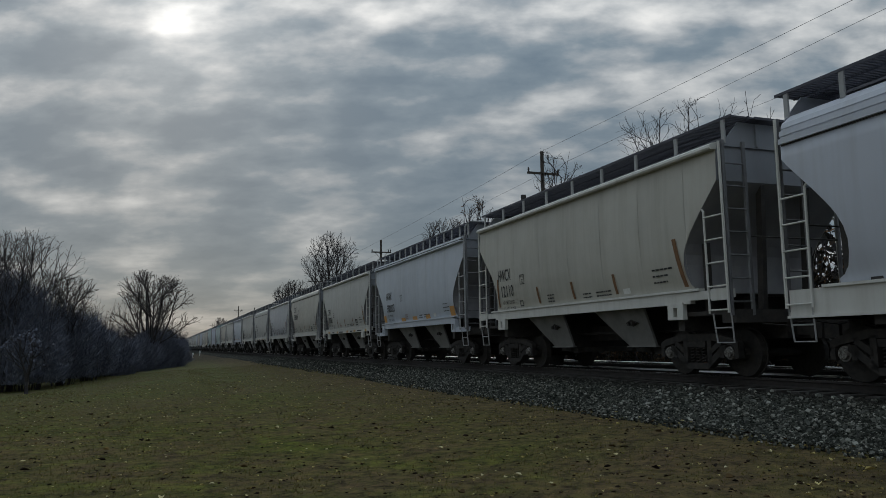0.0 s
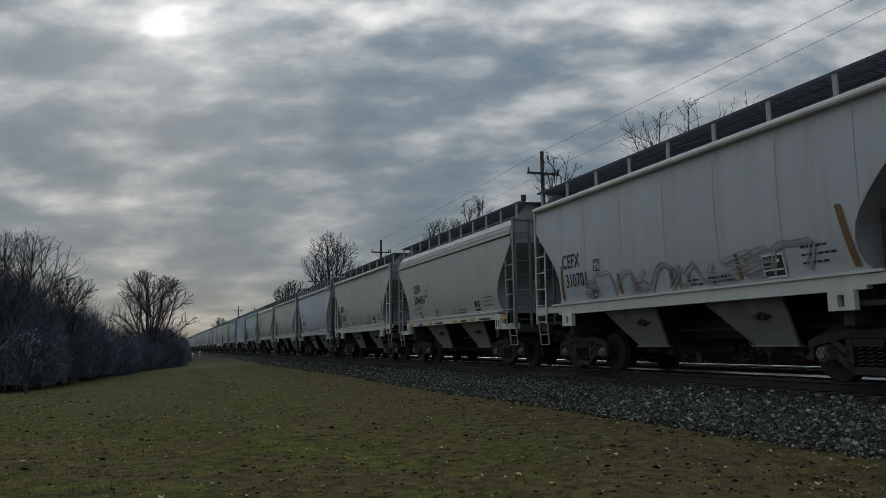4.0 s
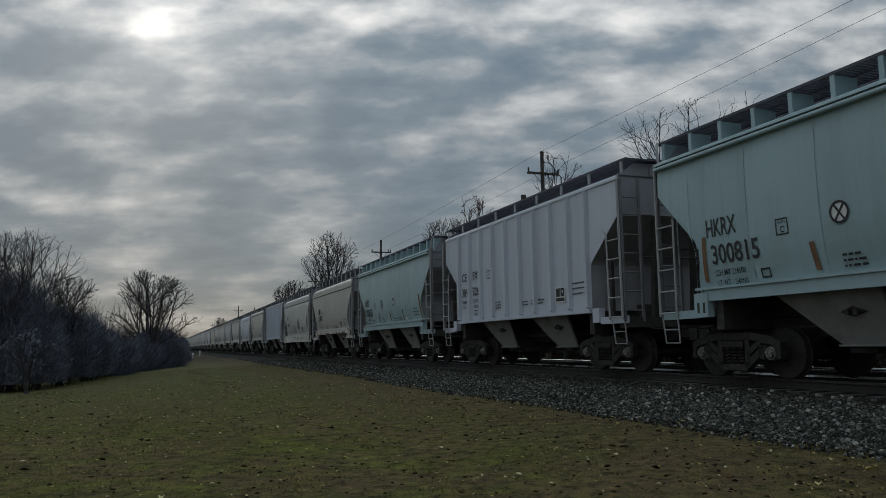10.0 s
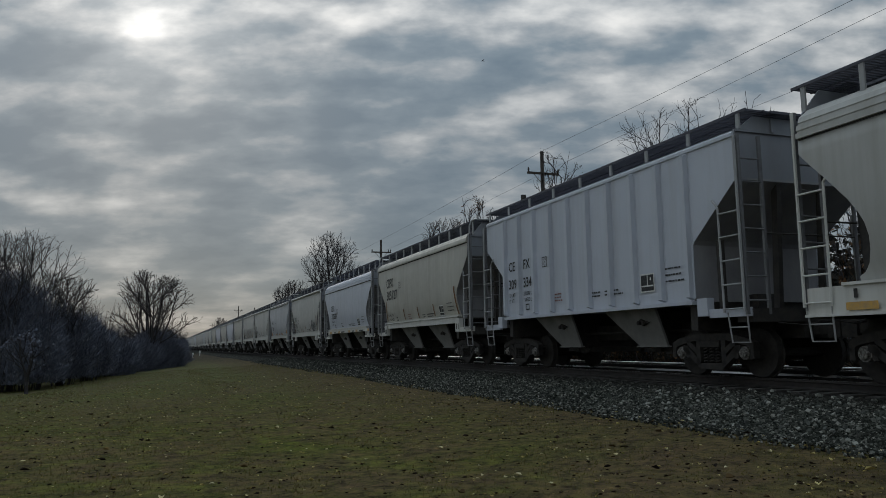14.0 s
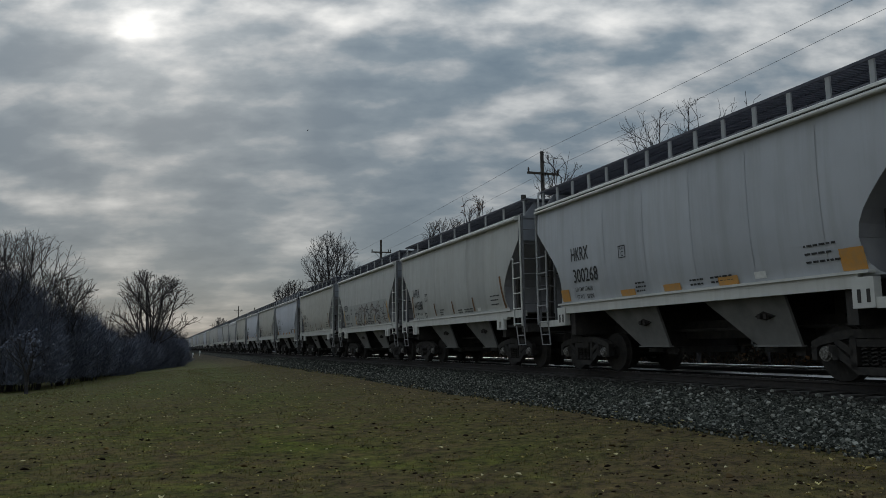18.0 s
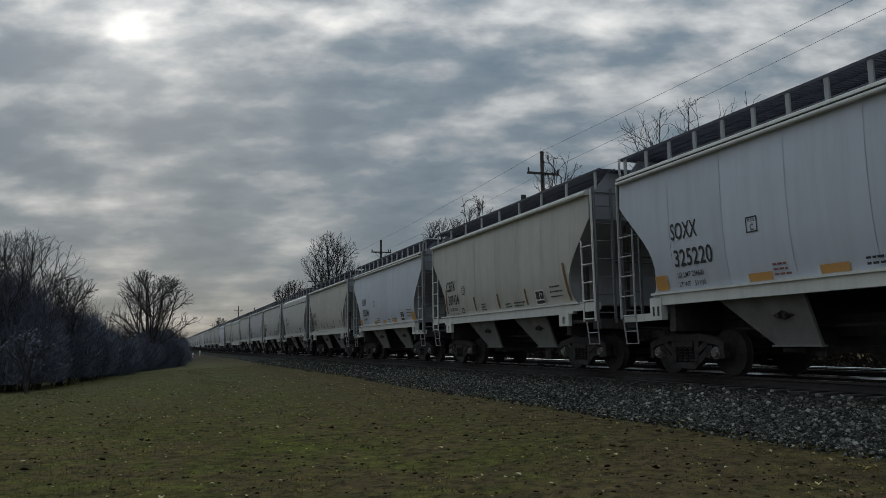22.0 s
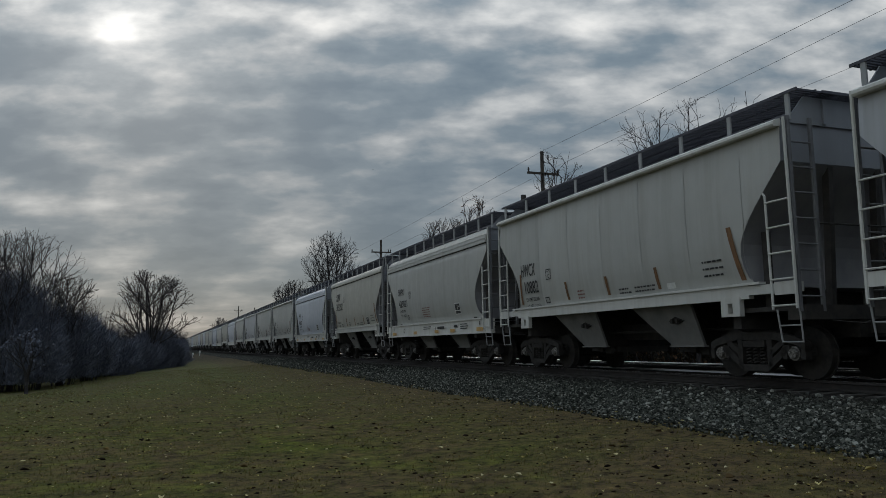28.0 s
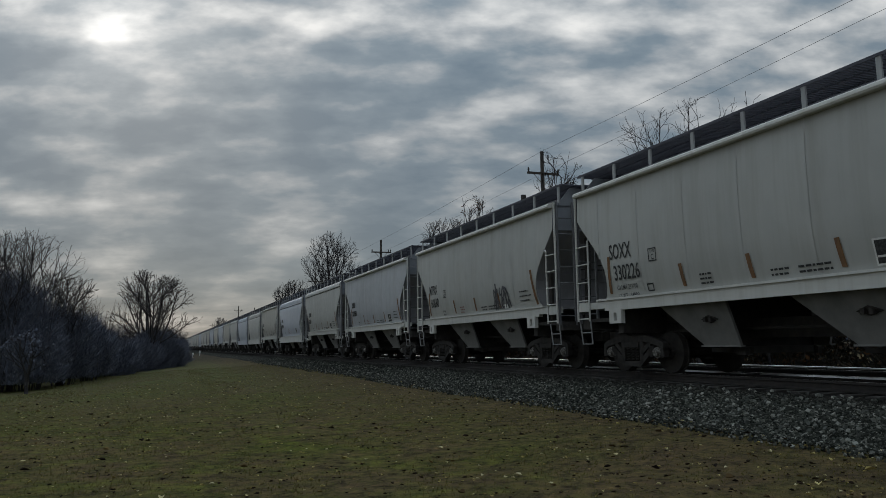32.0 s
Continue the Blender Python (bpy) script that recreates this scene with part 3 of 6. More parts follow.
def rim_mesh(st, s, mat):
    """The roof's edge over one side: a rolled bead, two bars, or three stepped flutes."""
    bm = bmesh.new()
    w, t = st.w(st.top), st.top
    L = 5.6
    if st.rim == "bead":
        for y0, y1 in ((-L, L),):
            prof = [(w - 0.02, t - 0.005), (w + 0.12, t - 0.005), (w + 0.14, t + 0.03), (w + 0.13, t + 0.08), (w + 0.07, t + 0.12), (w - 0.04, t + 0.14)]
    elif st.rim == "double":
        prof = [(w - 0.02, t - 0.005), (w + 0.11, t - 0.005), (w + 0.12, t + 0.02), (w + 0.11, t + 0.055), (w - 0.03, t + 0.06), (w - 0.03, t + 0.10), (w + 0.07, t + 0.105), (w + 0.06, t + 0.15), (w - 0.01, t + 0.19), (w - 0.10, t + 0.21)]
    elif st.rim == "shoulder":
        prof = [(w - 0.02, t), (w + 0.06, t), (w + 0.065, t + 0.05), (w + 0.05, t + 0.14), (w + 0.0, t + 0.23), (w - 0.12, t + 0.32)]
    elif st.rim == "steps":
        prof = [(w - 0.02, t - 0.005), (w + 0.05, t), (w + 0.05, t + 0.09), (w + 0.005, t + 0.105), (w + 0.005, t + 0.13), (w + 0.025, t + 0.14), (w + 0.015, t + 0.225), (w - 0.035, t + 0.24), (w - 0.035, t + 0.265), (w - 0.02, t + 0.275), (w - 0.06, t + 0.37), (w - 0.20, t + 0.48)]
    else:
        prof = [(w - 0.01, t - 0.03), (w + 0.03, t - 0.03), (w + 0.03, t + 0.03), (w - 0.05, t + 0.11)]
    a = [bm.verts.new((s * x, -L, z)) for x, z in prof]
    b = [bm.verts.new((s * x, L, z)) for x, z in prof]
    for i in range(len(prof) - 1):
        q = (a[i], a[i + 1], b[i + 1], b[i])
        bm.faces.new(q if s < 0 else q[::-1])
    bm.faces.new(a if s > 0 else a[::-1])
    bm.faces.new(b[::-1] if s > 0 else b)
    return mesh("roof_edge", bm, mat)


def eave_lip(st, s):
    """Dark strip: the shadow line under the roof's edge, put in as a part."""
    w, t = st.w(st.top), st.top
    z0, z1, x = (t + 0.062, t + 0.098, w + 0.05) if st.rim == "double" else (t - 0.03, t - 0.002, w + 0.012)
    bm = bmesh.new()
    box(bm, *sorted((s * (w - 0.04), s * x)), -5.58, 5.58, z0, z1)
    return mesh("eave_lip", bm, DARK_STEEL)


def sill_mesh(st, s, mat):
    bm = bmesh.new()

    def bar(y0, y1, z0, z1, x0=1.50, x1=1.62):
        box(bm, *sorted((s * x0, s * x1)), y0, y1, z0, z1)

    if st.sill == "thin":
        bar(-4.6, 4.6, 1.42, 1.655)
        bar(-4.9, 4.9, 1.655, 1.70, 1.5, 1.655)
        for e in (-1, 1):
            bar(*sorted((e * 4.6, e * 5.72)), 1.48, 1.64)
            bar(*sorted((e * 5.25, e * 5.70)), 1.44, 1.66, 1.6, 1.66)
    elif st.sill == "tab":
        bar(-4.4, 4.4, 1.44, 1.655)
        bar(-4.62, 4.62, 1.655, 1.70, 1.5, 1.66)
        for e in (-1, 1):
            bar(*sorted((e * 4.3, e * 4.68)), 1.14, 1.60, 1.5, 1.65)
            bar(*sorted((e * 4.68, e * 5.74)), 1.13, 1.29)
    elif st.sill == "deep":
        bar(-5.74, 5.74, 1.04, 1.50)
        bar(-5.0, 5.0, 1.50, 1.545, 1.5, 1.66)
        bar(-5.74, 5.74, 1.04, 1.08, 1.5, 1.65)
    else:
        bar(-4.3, 4.3, 1.40, 1.47, 1.5, 1.66)
        for e in (-1, 1):
            bar(*sorted((e * 4.45, e * 4.74)), 1.16, 1.50, 1.5, 1.66)
            bar(*sorted((e * 4.74, e * 5.74)), 1.12, 1.28)
    return mesh("side_sill", bm, mat)


def bolster_tab(s, e, mat):
    """Jacking plate on the sill over the truck, with its slot."""
    bm = bmesh.new()
    x0, x1 = sorted((s * 1.54, s * 1.645))
    y = e * 4.15
    box(bm, x0, x1, y - 0.24, y + 0.24, 1.36, 1.46)
    box(bm, x0, x1, y - 0.24, y - 0.06, 1.12, 1.36)
    box(bm, x0, x1, y + 0.06, y + 0.24, 1.12, 1.36)
    box(bm, x0, x1, y - 0.06, y + 0.06, 1.12, 1.18)
    return mesh("jacking_plate", bm, mat)


def slot_mesh(s):
    bm = bmesh.new()
    box(bm, *sorted((s * 1.60, s * 1.656)), -0.03, 0.03, 1.22, 1.42)
    return mesh("jacking_slot", bm, DARK_STEEL)


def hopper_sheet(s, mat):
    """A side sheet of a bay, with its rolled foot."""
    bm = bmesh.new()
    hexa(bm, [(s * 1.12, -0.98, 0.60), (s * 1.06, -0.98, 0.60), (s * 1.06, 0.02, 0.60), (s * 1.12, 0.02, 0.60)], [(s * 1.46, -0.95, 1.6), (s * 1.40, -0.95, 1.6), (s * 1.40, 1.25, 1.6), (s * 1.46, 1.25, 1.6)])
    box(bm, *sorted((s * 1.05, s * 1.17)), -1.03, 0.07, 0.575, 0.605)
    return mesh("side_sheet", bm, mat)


def chute_mesh():
    """The narrower chute between a bay's side sheets; its dark colour carries the deep shade there."""
    bm = bmesh.new()
    hexa(bm, [(-1.04, -0.62, 0.58), (1.04, -0.62, 0.58), (1.04, -0.02, 0.58), (-1.04, -0.02, 0.58)], [(-1.38, -0.30, 1.6), (1.38, -0.30, 1.6), (1.38, 1.18, 1.6), (-1.38, 1.18, 1.6)])
    return mesh("hopper", bm, DARK_STEEL)


def gate_mesh():
    bm = bmesh.new()
    box(bm, -0.74, 0.74, -0.42, 0.42, 0.45, 0.573)
    tube(bm, [(-0.95, -0.30, 0.50), (0.95, -0.30, 0.50)], 0.035, 8)
    for s in (-1, 1):
        box(bm, s * 0.90 - 0.05, s * 0.90 + 0.05, -0.42, -0.20, 0.42, 0.56)
        box(bm, s * 0.82 - 0.03, s * 0.82 + 0.03, 0.1, 0.62, 0.47, 0.55)
    return mesh("outlet_gate", bm, DARK_STEEL)


def bracket_mesh():
    """Vibrator bracket on a hopper's slanting side."""
    bm = bmesh.new()
    hexa(bm, [(-1.17, -0.26, 1.11), (-1.12, 0.0, 1.02), (-1.17, 0.26, 1.11), (-1.22, 0.0, 1.20)], [(-1.215, -0.22, 1.11), (-1.165, 0.0, 1.04), (-1.215, 0.22, 1.11), (-1.262, 0.0, 1.18)])
    for dy in (-0.12, 0.03):
        box(bm, -1.27, -1.19, dy, dy + 0.07, 1.06, 1.15)
    return mesh("vibrator_bracket", bm, IRON)


def side_ladder(s, e, mat, low=1.2, top=4.4):
    bm = bmesh.new()
    x = s * 1.665
    tube(bm, [(x, e * 5.72, low), (x, e * 5.70, top)], 0.030, 6)
    tube(bm, [(x, e * 5.20, low), (x, e * 5.18, 3.14), (s * 1.65, e * 5.02, 3.32)], 0.024, 6)
    return mesh("side_ladder", bm, mat)


def ladder_rung(s, e, mat):
    bm = bmesh.new()
    tube(bm, [(s * 1.677, e * 5.72, 0), (s * 1.677, e * 5.19, 0)], 0.016, 6)
    return mesh("rung", bm, mat)


def end_ladder(s, e, mat):
    bm = bmesh.new()
    y = e * 5.72
    box(bm, *sorted((s * 1.08, s * 1.14)), y - 0.025, y + 0.025, 1.15, 4.42)
    box(bm, *sorted((s * 1.57, s * 1.63)), y - 0.025, y + 0.025, 1.15, 4.42)
    z = 1.4
    while z < 4.4:
        tube(bm, [(s * 1.10, y + e * 0.01, z), (s * 1.60, y + e * 0.01, z)], 0.016, 6)
        z += 0.43
    return mesh("end_ladder", bm, mat)


def stirrup(s, e, mat):
    bm = bmesh.new()
    x = s * 1.62
    tube(bm, [(x, e * 5.24, 1.2), (x - s * 0.05, e * 5.26, 0.66), (x - s * 0.05, e * 5.70, 0.66), (x, e * 5.72, 1.2)], 0.018, 6)
    tube(bm, [(x - s * 0.03, e * 5.25, 0.93), (x - s * 0.03, e * 5.71, 0.93)], 0.014, 6)
    return mesh("sill_step", bm, mat)


def board_mesh(s):
    """Raised roof walkway of open steel grating."""
    bm = bmesh.new()
    x0, x1 = 0.62, 1.47
    for x in (x0, (x0 + x1) / 2, x1):
        box(bm, s * x - 0.014, s * x + 0.014, -5.85, 5.85, 4.845, 4.895)
    k = -5.82
    while k < 5.84:
        box(bm, *sorted((s * x0, s * x1)), k, k + 0.036, 4.852, 4.889)
        k += 0.088
    return mesh("running_board", bm, GRATING)


def cross_board(e):
    bm = bmesh.new()
    for y in (5.28, 5.56, 5.84):
        box(bm, -0.9, 0.9, *sorted((e * y - 0.012, e * y + 0.012)), 4.845, 4.895)
    k = -0.88
    while k < 0.9:
        box(bm, k, k + 0.022, *sorted((e * 5.28, e * 5.84)), 4.852, 4.889)
        k += 0.052
    return mesh("crossover_board", bm, GRATING)


def trough_mesh(z0):
    """Raised loading trough along the middle of the roof."""
    bm = bmesh.new()
    hexa(bm, [(-0.50, -5.3, z0), (0.50, -5.3, z0), (0.50, 5.3, z0), (-0.50, 5.3, z0)], [(-0.46, -5.3, 4.84), (0.46, -5.3, 4.84), (0.46, 5.3, 4.84), (-0.46, 5.3, 4.84)])
    for k in range(12):
        y = -5.05 + k * 0.918
        for s in (-1, 1):
            box(bm, *sorted((s * 0.44, s * 0.54)), y - 0.03, y + 0.03, z0, 4.86)
    return mesh("hatch_trough", bm, ROOF_DULL)


def hatch_mesh():
    bm = bmesh.new()
    hexa(bm, [(-0.55, -1.28, 4.82), (0.55, -1.28, 4.82), (0.55, 1.28, 4.82), (-0.55, 1.28, 4.82)], [(-0.50, -1.24, 4.93), (0.50, -1.24, 4.93), (0.50, 1.24, 4.93), (-0.50, 1.24, 4.93)])
    return mesh("hatch_cover", bm, ROOF_DULL)


def fascia_mesh(e, z0, mat):
    """Plate that closes the end of the roof up to the walkway, with its two stiffeners."""
    bm = bmesh.new()
    y0, y1 = sorted((e * 5.605, e * 5.635))
    hexa(bm, [(-1.54, y0, z0 - 0.03), (1.54, y0, z0 - 0.03), (1.54, y1, z0 - 0.03), (-1.54, y1, z0 - 0.03)], [(-1.12, y0, 4.83), (1.12, y0, 4.83), (1.12, y1, 4.83), (-1.12, y1, 4.83)])
    for x in (-0.7, 0.7):
        box(bm, x - 0.03, x + 0.03, *sorted((e * 5.63, e * 5.68)), z0, 4.80)
    return mesh("roof_fascia", bm, mat)


def post_mesh(s, mat, z0, wide=False):
    bm = bmesh.new()
    box(bm, *sorted((s * 1.44, s * 1.475)), -0.045, 0.045, z0, 4.90)
    if wide:
        # a full gusset plate under the walkway
        box(bm, *sorted((s * 0.95, s * 1.45)), -0.012, 0.012, z0 + 0.02, 4.84)
    return mesh("walkway_post", bm, mat)


def corner_loop(s, e, mat):
    """Bent grab iron that carries the end of the walkway."""
    bm = bmesh.new()
    tube(bm, [(s * 1.60, e * 5.62, 4.25), (s * 1.60, e * 5.66, 4.70), (s * 1.54, e * 5.72, 4.86), (s * 1.40, e * 5.80, 4.90), (s * 0.9, e * 5.82, 4.90)], 0.03, 6)
    return mesh("corner_grab_iron", bm, mat)


def end_frame(e):
    """Dark end sill, deck, uprights, cross grab iron."""
    bm = bmesh.new()
    box(bm, -1.52, 1.52, *sorted((e * 5.36, e * 5.74)), 1.02, 1.26)
    box(bm, -1.50, 1.50, *sorted((e * 4.2, e * 5.36)), 1.18, 1.26)
    for x in (-0.55, 0.55):
        hexa(bm, [(x - 0.05, e * 5.30, 1.26), (x + 0.05, e * 5.30, 1.26), (x + 0.05, e * 5.44, 1.26), (x - 0.05, e * 5.44, 1.26)], [(x - 0.05, e * 5.44, 3.7), (x + 0.05, e * 5.44, 3.7), (x + 0.05, e * 5.58, 3.7), (x - 0.05, e * 5.58, 3.7)])
    tube(bm, [(-1.1, e * 5.72, 2.62), (1.1, e * 5.72, 2.62)], 0.016, 6)
    for x in (-1.3, 1.3):
        box(bm, x - 0.04, x + 0.04, *sorted((e * 4.7, e * 4.84)), 1.26, 2.6)
    return mesh("end_frame", bm, DARK_STEEL)


def brake_gear(e):
    bm = bmesh.new()
    disc(bm, (0.75, e * 5.62, 2.35), (0, e, 0), 0.05, 0.05, 0.12, 10)
    for k in range(14):
        a, b = 2 * math.pi * k / 14, 2 * math.pi * (k + 1) / 14
        tube(bm, [(0.75 + 0.26 * math.cos(a), e * 5.72, 2.35 + 0.26 * math.sin(a)), (0.75 + 0.26 * math.cos(b), e * 5.72, 2.35 + 0.26 * math.sin(b))], 0.018, 5)
    for k in range(5):
        a = 2 * math.pi * k / 5
        tube(bm, [(0.75, e * 5.70, 2.35), (0.75 + 0.26 * math.cos(a), e * 5.72, 2.35 + 0.26 * math.sin(a))], 0.012, 4)
    box(bm, 0.55, 0.95, *sorted((e * 5.46, e * 5.62)), 2.12, 2.58)
    return mesh("brake_wheel", bm, IRON)


def air_tank(e):
    bm = bmesh.new()
    disc(bm, (-0.6, e * 4.9, 1.55), (1, 0, 0), 0.2, 0.2, 0.7, 14)
    return mesh("air_reservoir", bm, IRON)


def coupler(e):
    bm = bmesh.new()
    box(bm, -0.34, 0.34, *sorted((e * 3.0, e * 5.72)), 0.72, 1.10)
    box(bm, -0.11, 0.11, *sorted((e * 5.72, e * 6.14)), 0.78, 0.96)
    hexa(bm, [(-0.17, e * 6.08, 0.72), (0.17, e * 6.08, 0.72), (0.12, e * 6.37, 0.72), (-0.20, e * 6.37, 0.72)], [(-0.17, e * 6.08, 1.0), (0.17, e * 6.08, 1.0), (0.12, e * 6.37, 1.0), (-0.20, e * 6.37, 1.0)])
    tube(bm, [(-1.0, e * 5.78, 1.0), (-0.4, e * 5.86, 0.95), (0.0, e * 5.86, 1.05)], 0.014, 5)
    return mesh("coupler", bm, IRON)


def air_hose(e):
    bm = bmesh.new()
    tube(bm, [(0.3, e * 5.74, 0.95), (0.3, e * 5.95, 0.80), (0.28, e * 6.15, 0.52), (0.2, e * 6.36, 0.42)], 0.025, 6)
    return mesh("air_hose", bm, IRON)


def centre_sill():
    bm = bmesh.new()
    box(bm, -0.33, 0.33, -3.0, 3.0, 0.74, 1.12)
    tube(bm, [(-0.7, -3.2, 0.92), (-0.7, 3.2, 0.92)], 0.03, 6)
    for s in (-1, 1):
        box(bm, -0.30, 0.30, *sorted((s * 2.75, s * 4.6)), 1.12, 1.60)
        box(bm, -1.50, 1.50, *sorted((s * 4.05, s * 4.25)), 0.90, 1.60)
    return mesh("centre_sill", bm, DARK_STEEL)


def side_frame(s):
    """Cast truck side: arched top chord, dropped bottom chord, columns, pedestals."""
    bm = bmesh.new()
    x0, x1 = sorted((s * 1.06, s * 1.20))

    def bar(y0, za, zb, y1, zc, zd):
        hexa(bm, [(x0, y0, za), (x1, y0, za), (x1, y1, zc), (x0, y1, zc)], [(x0, y0, zb), (x1, y0, zb), (x1, y1, zd), (x0, y1, zd)])

    for e in (-1, 1):
        bar(e * 1.16, 0.50, 0.66, e * 0.98, 0.60, 0.74)
        bar(e * 0.98, 0.60, 0.74, e * 0.45, 0.70, 0.84)
        bar(e * 0.82, 0.50, 0.62, e * 0.62, 0.38, 0.54)
        bar(e * 0.66, 0.40, 0.56, e * 0.30, 0.14, 0.28)
        bar(e * 0.42, 0.22, 0.74, e * 0.30, 0.22, 0.74)
        bar(e * 1.16, 0.36, 0.56, e * 1.06, 0.36, 0.56)
        bar(e * 0.76, 0.36, 0.60, e * 0.66, 0.36, 0.60)
        bar(e * 0.70, 0.62, 0.74, e * 0.36, 0.40, 0.52)
    bar(-0.45, 0.70, 0.84, 0.45, 0.70, 0.84)
    bar(-0.32, 0.14, 0.26, 0.32, 0.14, 0.26)
    return mesh("side_frame", bm, IRON)


def spring_mesh(s):
    """One coil of the spring group."""
    bm = bmesh.new()
    tube(bm, [(s * 1.13 + 0.065 * math.cos(a), 0.065 * math.sin(a), 0.27 + 0.30 * a / 31.4) for a in (31.4 * i / 40 for i in range(41))], 0.017, 5)
    return mesh("spring", bm, IRON)


def spring_cap(s):
    bm = bmesh.new()
    box(bm, *sorted((s * 1.02, s * 1.22)), -0.27, 0.27, 0.57, 0.69)
    return mesh("bolster_end", bm, IRON)


def wheelset(s=1):
    bm = bmesh.new()
    tube(bm, [(-1.1, 0, 0.46), (1.1, 0, 0.46)], 0.08, 10)
    for s in (-1, 1):
        disc(bm, (s * 0.68, 0, 0.46), (s, 0, 0), 0.485, 0.485, 0.03, 28)
        disc(bm, (s * 0.71, 0, 0.46), (s, 0, 0), 0.462, 0.455, 0.11, 28)
        disc(bm, (s * 0.82, 0, 0.46), (s, 0, 0), 0.16, 0.12, 0.08, 14)
    return mesh("wheelset", bm, IRON)


def bearing(s):
    bm = bmesh.new()
    disc(bm, (s * 1.05, 0, 0.46), (s, 0, 0), 0.125, 0.125, 0.13, 16)
    disc(bm, (s * 1.18, 0, 0.46), (s, 0, 0), 0.105, 0.085, 0.05, 16)
    for k in range(3):
        a = 2 * math.pi * k / 3 + 0.5
        disc(bm, (s * 1.23, 0.05 * math.cos(a), 0.46 + 0.05 * math.sin(a)), (s, 0, 0), 0.02, 0.02, 0.02, 6)
    return mesh("bearing_cap", bm, CAP_METAL)


def bolster():
    bm = bmesh.new()
    box(bm, -1.05, 1.05, -0.2, 0.2, 0.52, 0.74)
    disc(bm, (0, 0, 0.74), (0, 0, 1), 0.3, 0.3, 0.12, 14)
    tube(bm, [(-0.8, -0.42, 0.36), (0.8, -0.42, 0.36)], 0.05, 6)
    tube(bm, [(-0.8, 0.42, 0.36), (0.8, 0.42, 0.36)], 0.05, 6)
    return mesh("bolster", bm, IRON)


def add_truck(car, e, near):
    tr = child("truck", cached("bolster", bolster), car, at=pose(0, e * 4.2, 0))
    for s in ((-1, 1) if near else (-1,)):
        child("side_frame", cached(("frame", s), lambda: side_frame(s)), tr)
        if near:
            child("bolster_end", cached(("spring cap", s), lambda: spring_cap(s)), tr)
            if s < 0:
                for dy in (-0.17, 0.0, 0.17):
                    child("spring", cached(("spring", s), lambda: spring_mesh(s)), tr, at=pose(0, dy, 0))
    for y in (-0.9, 0.9):
        child("wheelset", cached("wheelset", wheelset), tr, at=pose(0, y, 0))
        if near:
            child("bearing_cap", cached(("cap", -1), lambda: bearing(-1)), tr, at=pose(0, y, 0))


# ---- lettering ----
def flat_text(s, height, bold=0.0):
    """Triangles of a line of the built-in font, scaled to a capital height; origin at its lower left."""
    key = ("glyphs", s, bold)
    if key not in CACHE:
        cu = bpy.data.curves.new("letters", "FONT")
        cu.body, cu.size, cu.resolution_u, cu.offset = s, 1.0, 3, bold
        ob = bpy.data.objects.new("letters", cu)
        scene.collection.objects.link(ob)
        bpy.context.view_layer.update()
        me = bpy.data.meshes.new_from_object(ob.evaluated_get(bpy.context.evaluated_depsgraph_get()))
        CACHE[key] = ([tuple(v.co) for v in me.vertices], [tuple(p.vertices) for p in me.polygons])
        bpy.data.objects.remove(ob)
        bpy.data.curves.remove(cu)
        bpy.data.meshes.remove(me)
    v, f = CACHE[key]
    k = height / 0.70
    return [(x * k, y * k) for x, y, _ in v], f


def on_side(st, items, name, mat, parent, label="", lift=0.020):
    """Marks on the near side. items: (points (u, v), faces, y, z, width or 0, slant)."""
    verts, faces = [], []
    for pts, fs, y, z, width, slant in items:
        span = max(p[0] for p in pts) - min(p[0] for p in pts)
        k = width / span if width and span else 1.0
        i0 = len(verts)
        for u, v in pts:
            zz = z + v
            verts.append((-(st.w(zz) + lift), y - u * k - slant * v, zz))
        faces.extend(tuple(i0 + i for i in f) for f in fs)
    return child(name, grid_mesh(name, verts, faces, mat), parent, label)


def bars(st, y, z, width, rows, name, mat, parent, gap=0.085, thick=0.035, seed=1):
    """Small print that cannot be read: broken bars."""
    rng = random.Random(seed)
    items = []
    for r in range(rows):
        u = 0.0
        end = width * rng.uniform(0.75, 1.0)
        while u < end:
            w = rng.uniform(0.04, 0.13)
            items.append(([(0, 0), (w, 0), (w, thick), (0, thick)], [(0, 1, 2, 3)], y - u, z - r * gap, 0, 0))
            u += w + 0.025
    return tagged(on_side(st, items, name, mat, parent), kind="stuff")


def quad(st, y, z, w, h, name, mat, parent, slant=0.0, label=""):
    n = 4
    pts = [(u, h * j / n) for j in range(n + 1) for u in (0, w)]
    return on_side(st, [(pts, [(2 * j, 2 * j + 1, 2 * j + 3, 2 * j + 2) for j in range(n)], y, z, 0, slant)], name, mat, parent, label)


def ring_box(st, y, z, w, h, t, name, mat, parent, lift=0.020):
    """A stencilled square outline."""
    r = [([(0, 0), (w, 0), (w, t), (0, t)], [(0, 1, 2, 3)], y, z, 0, 0), ([(0, 0), (w, 0), (w, t), (0, t)], [(0, 1, 2, 3)], y, z + h - t, 0, 0),
         ([(0, t), (t, t), (t, h - t), (0, h - t)], [(0, 1, 2, 3)], y, z, 0, 0), ([(0, t), (t, t), (t, h - t), (0, h - t)], [(0, 1, 2, 3)], y - w + t, z, 0, 0)]
    return on_side(st, r, name, mat, parent, lift=lift)


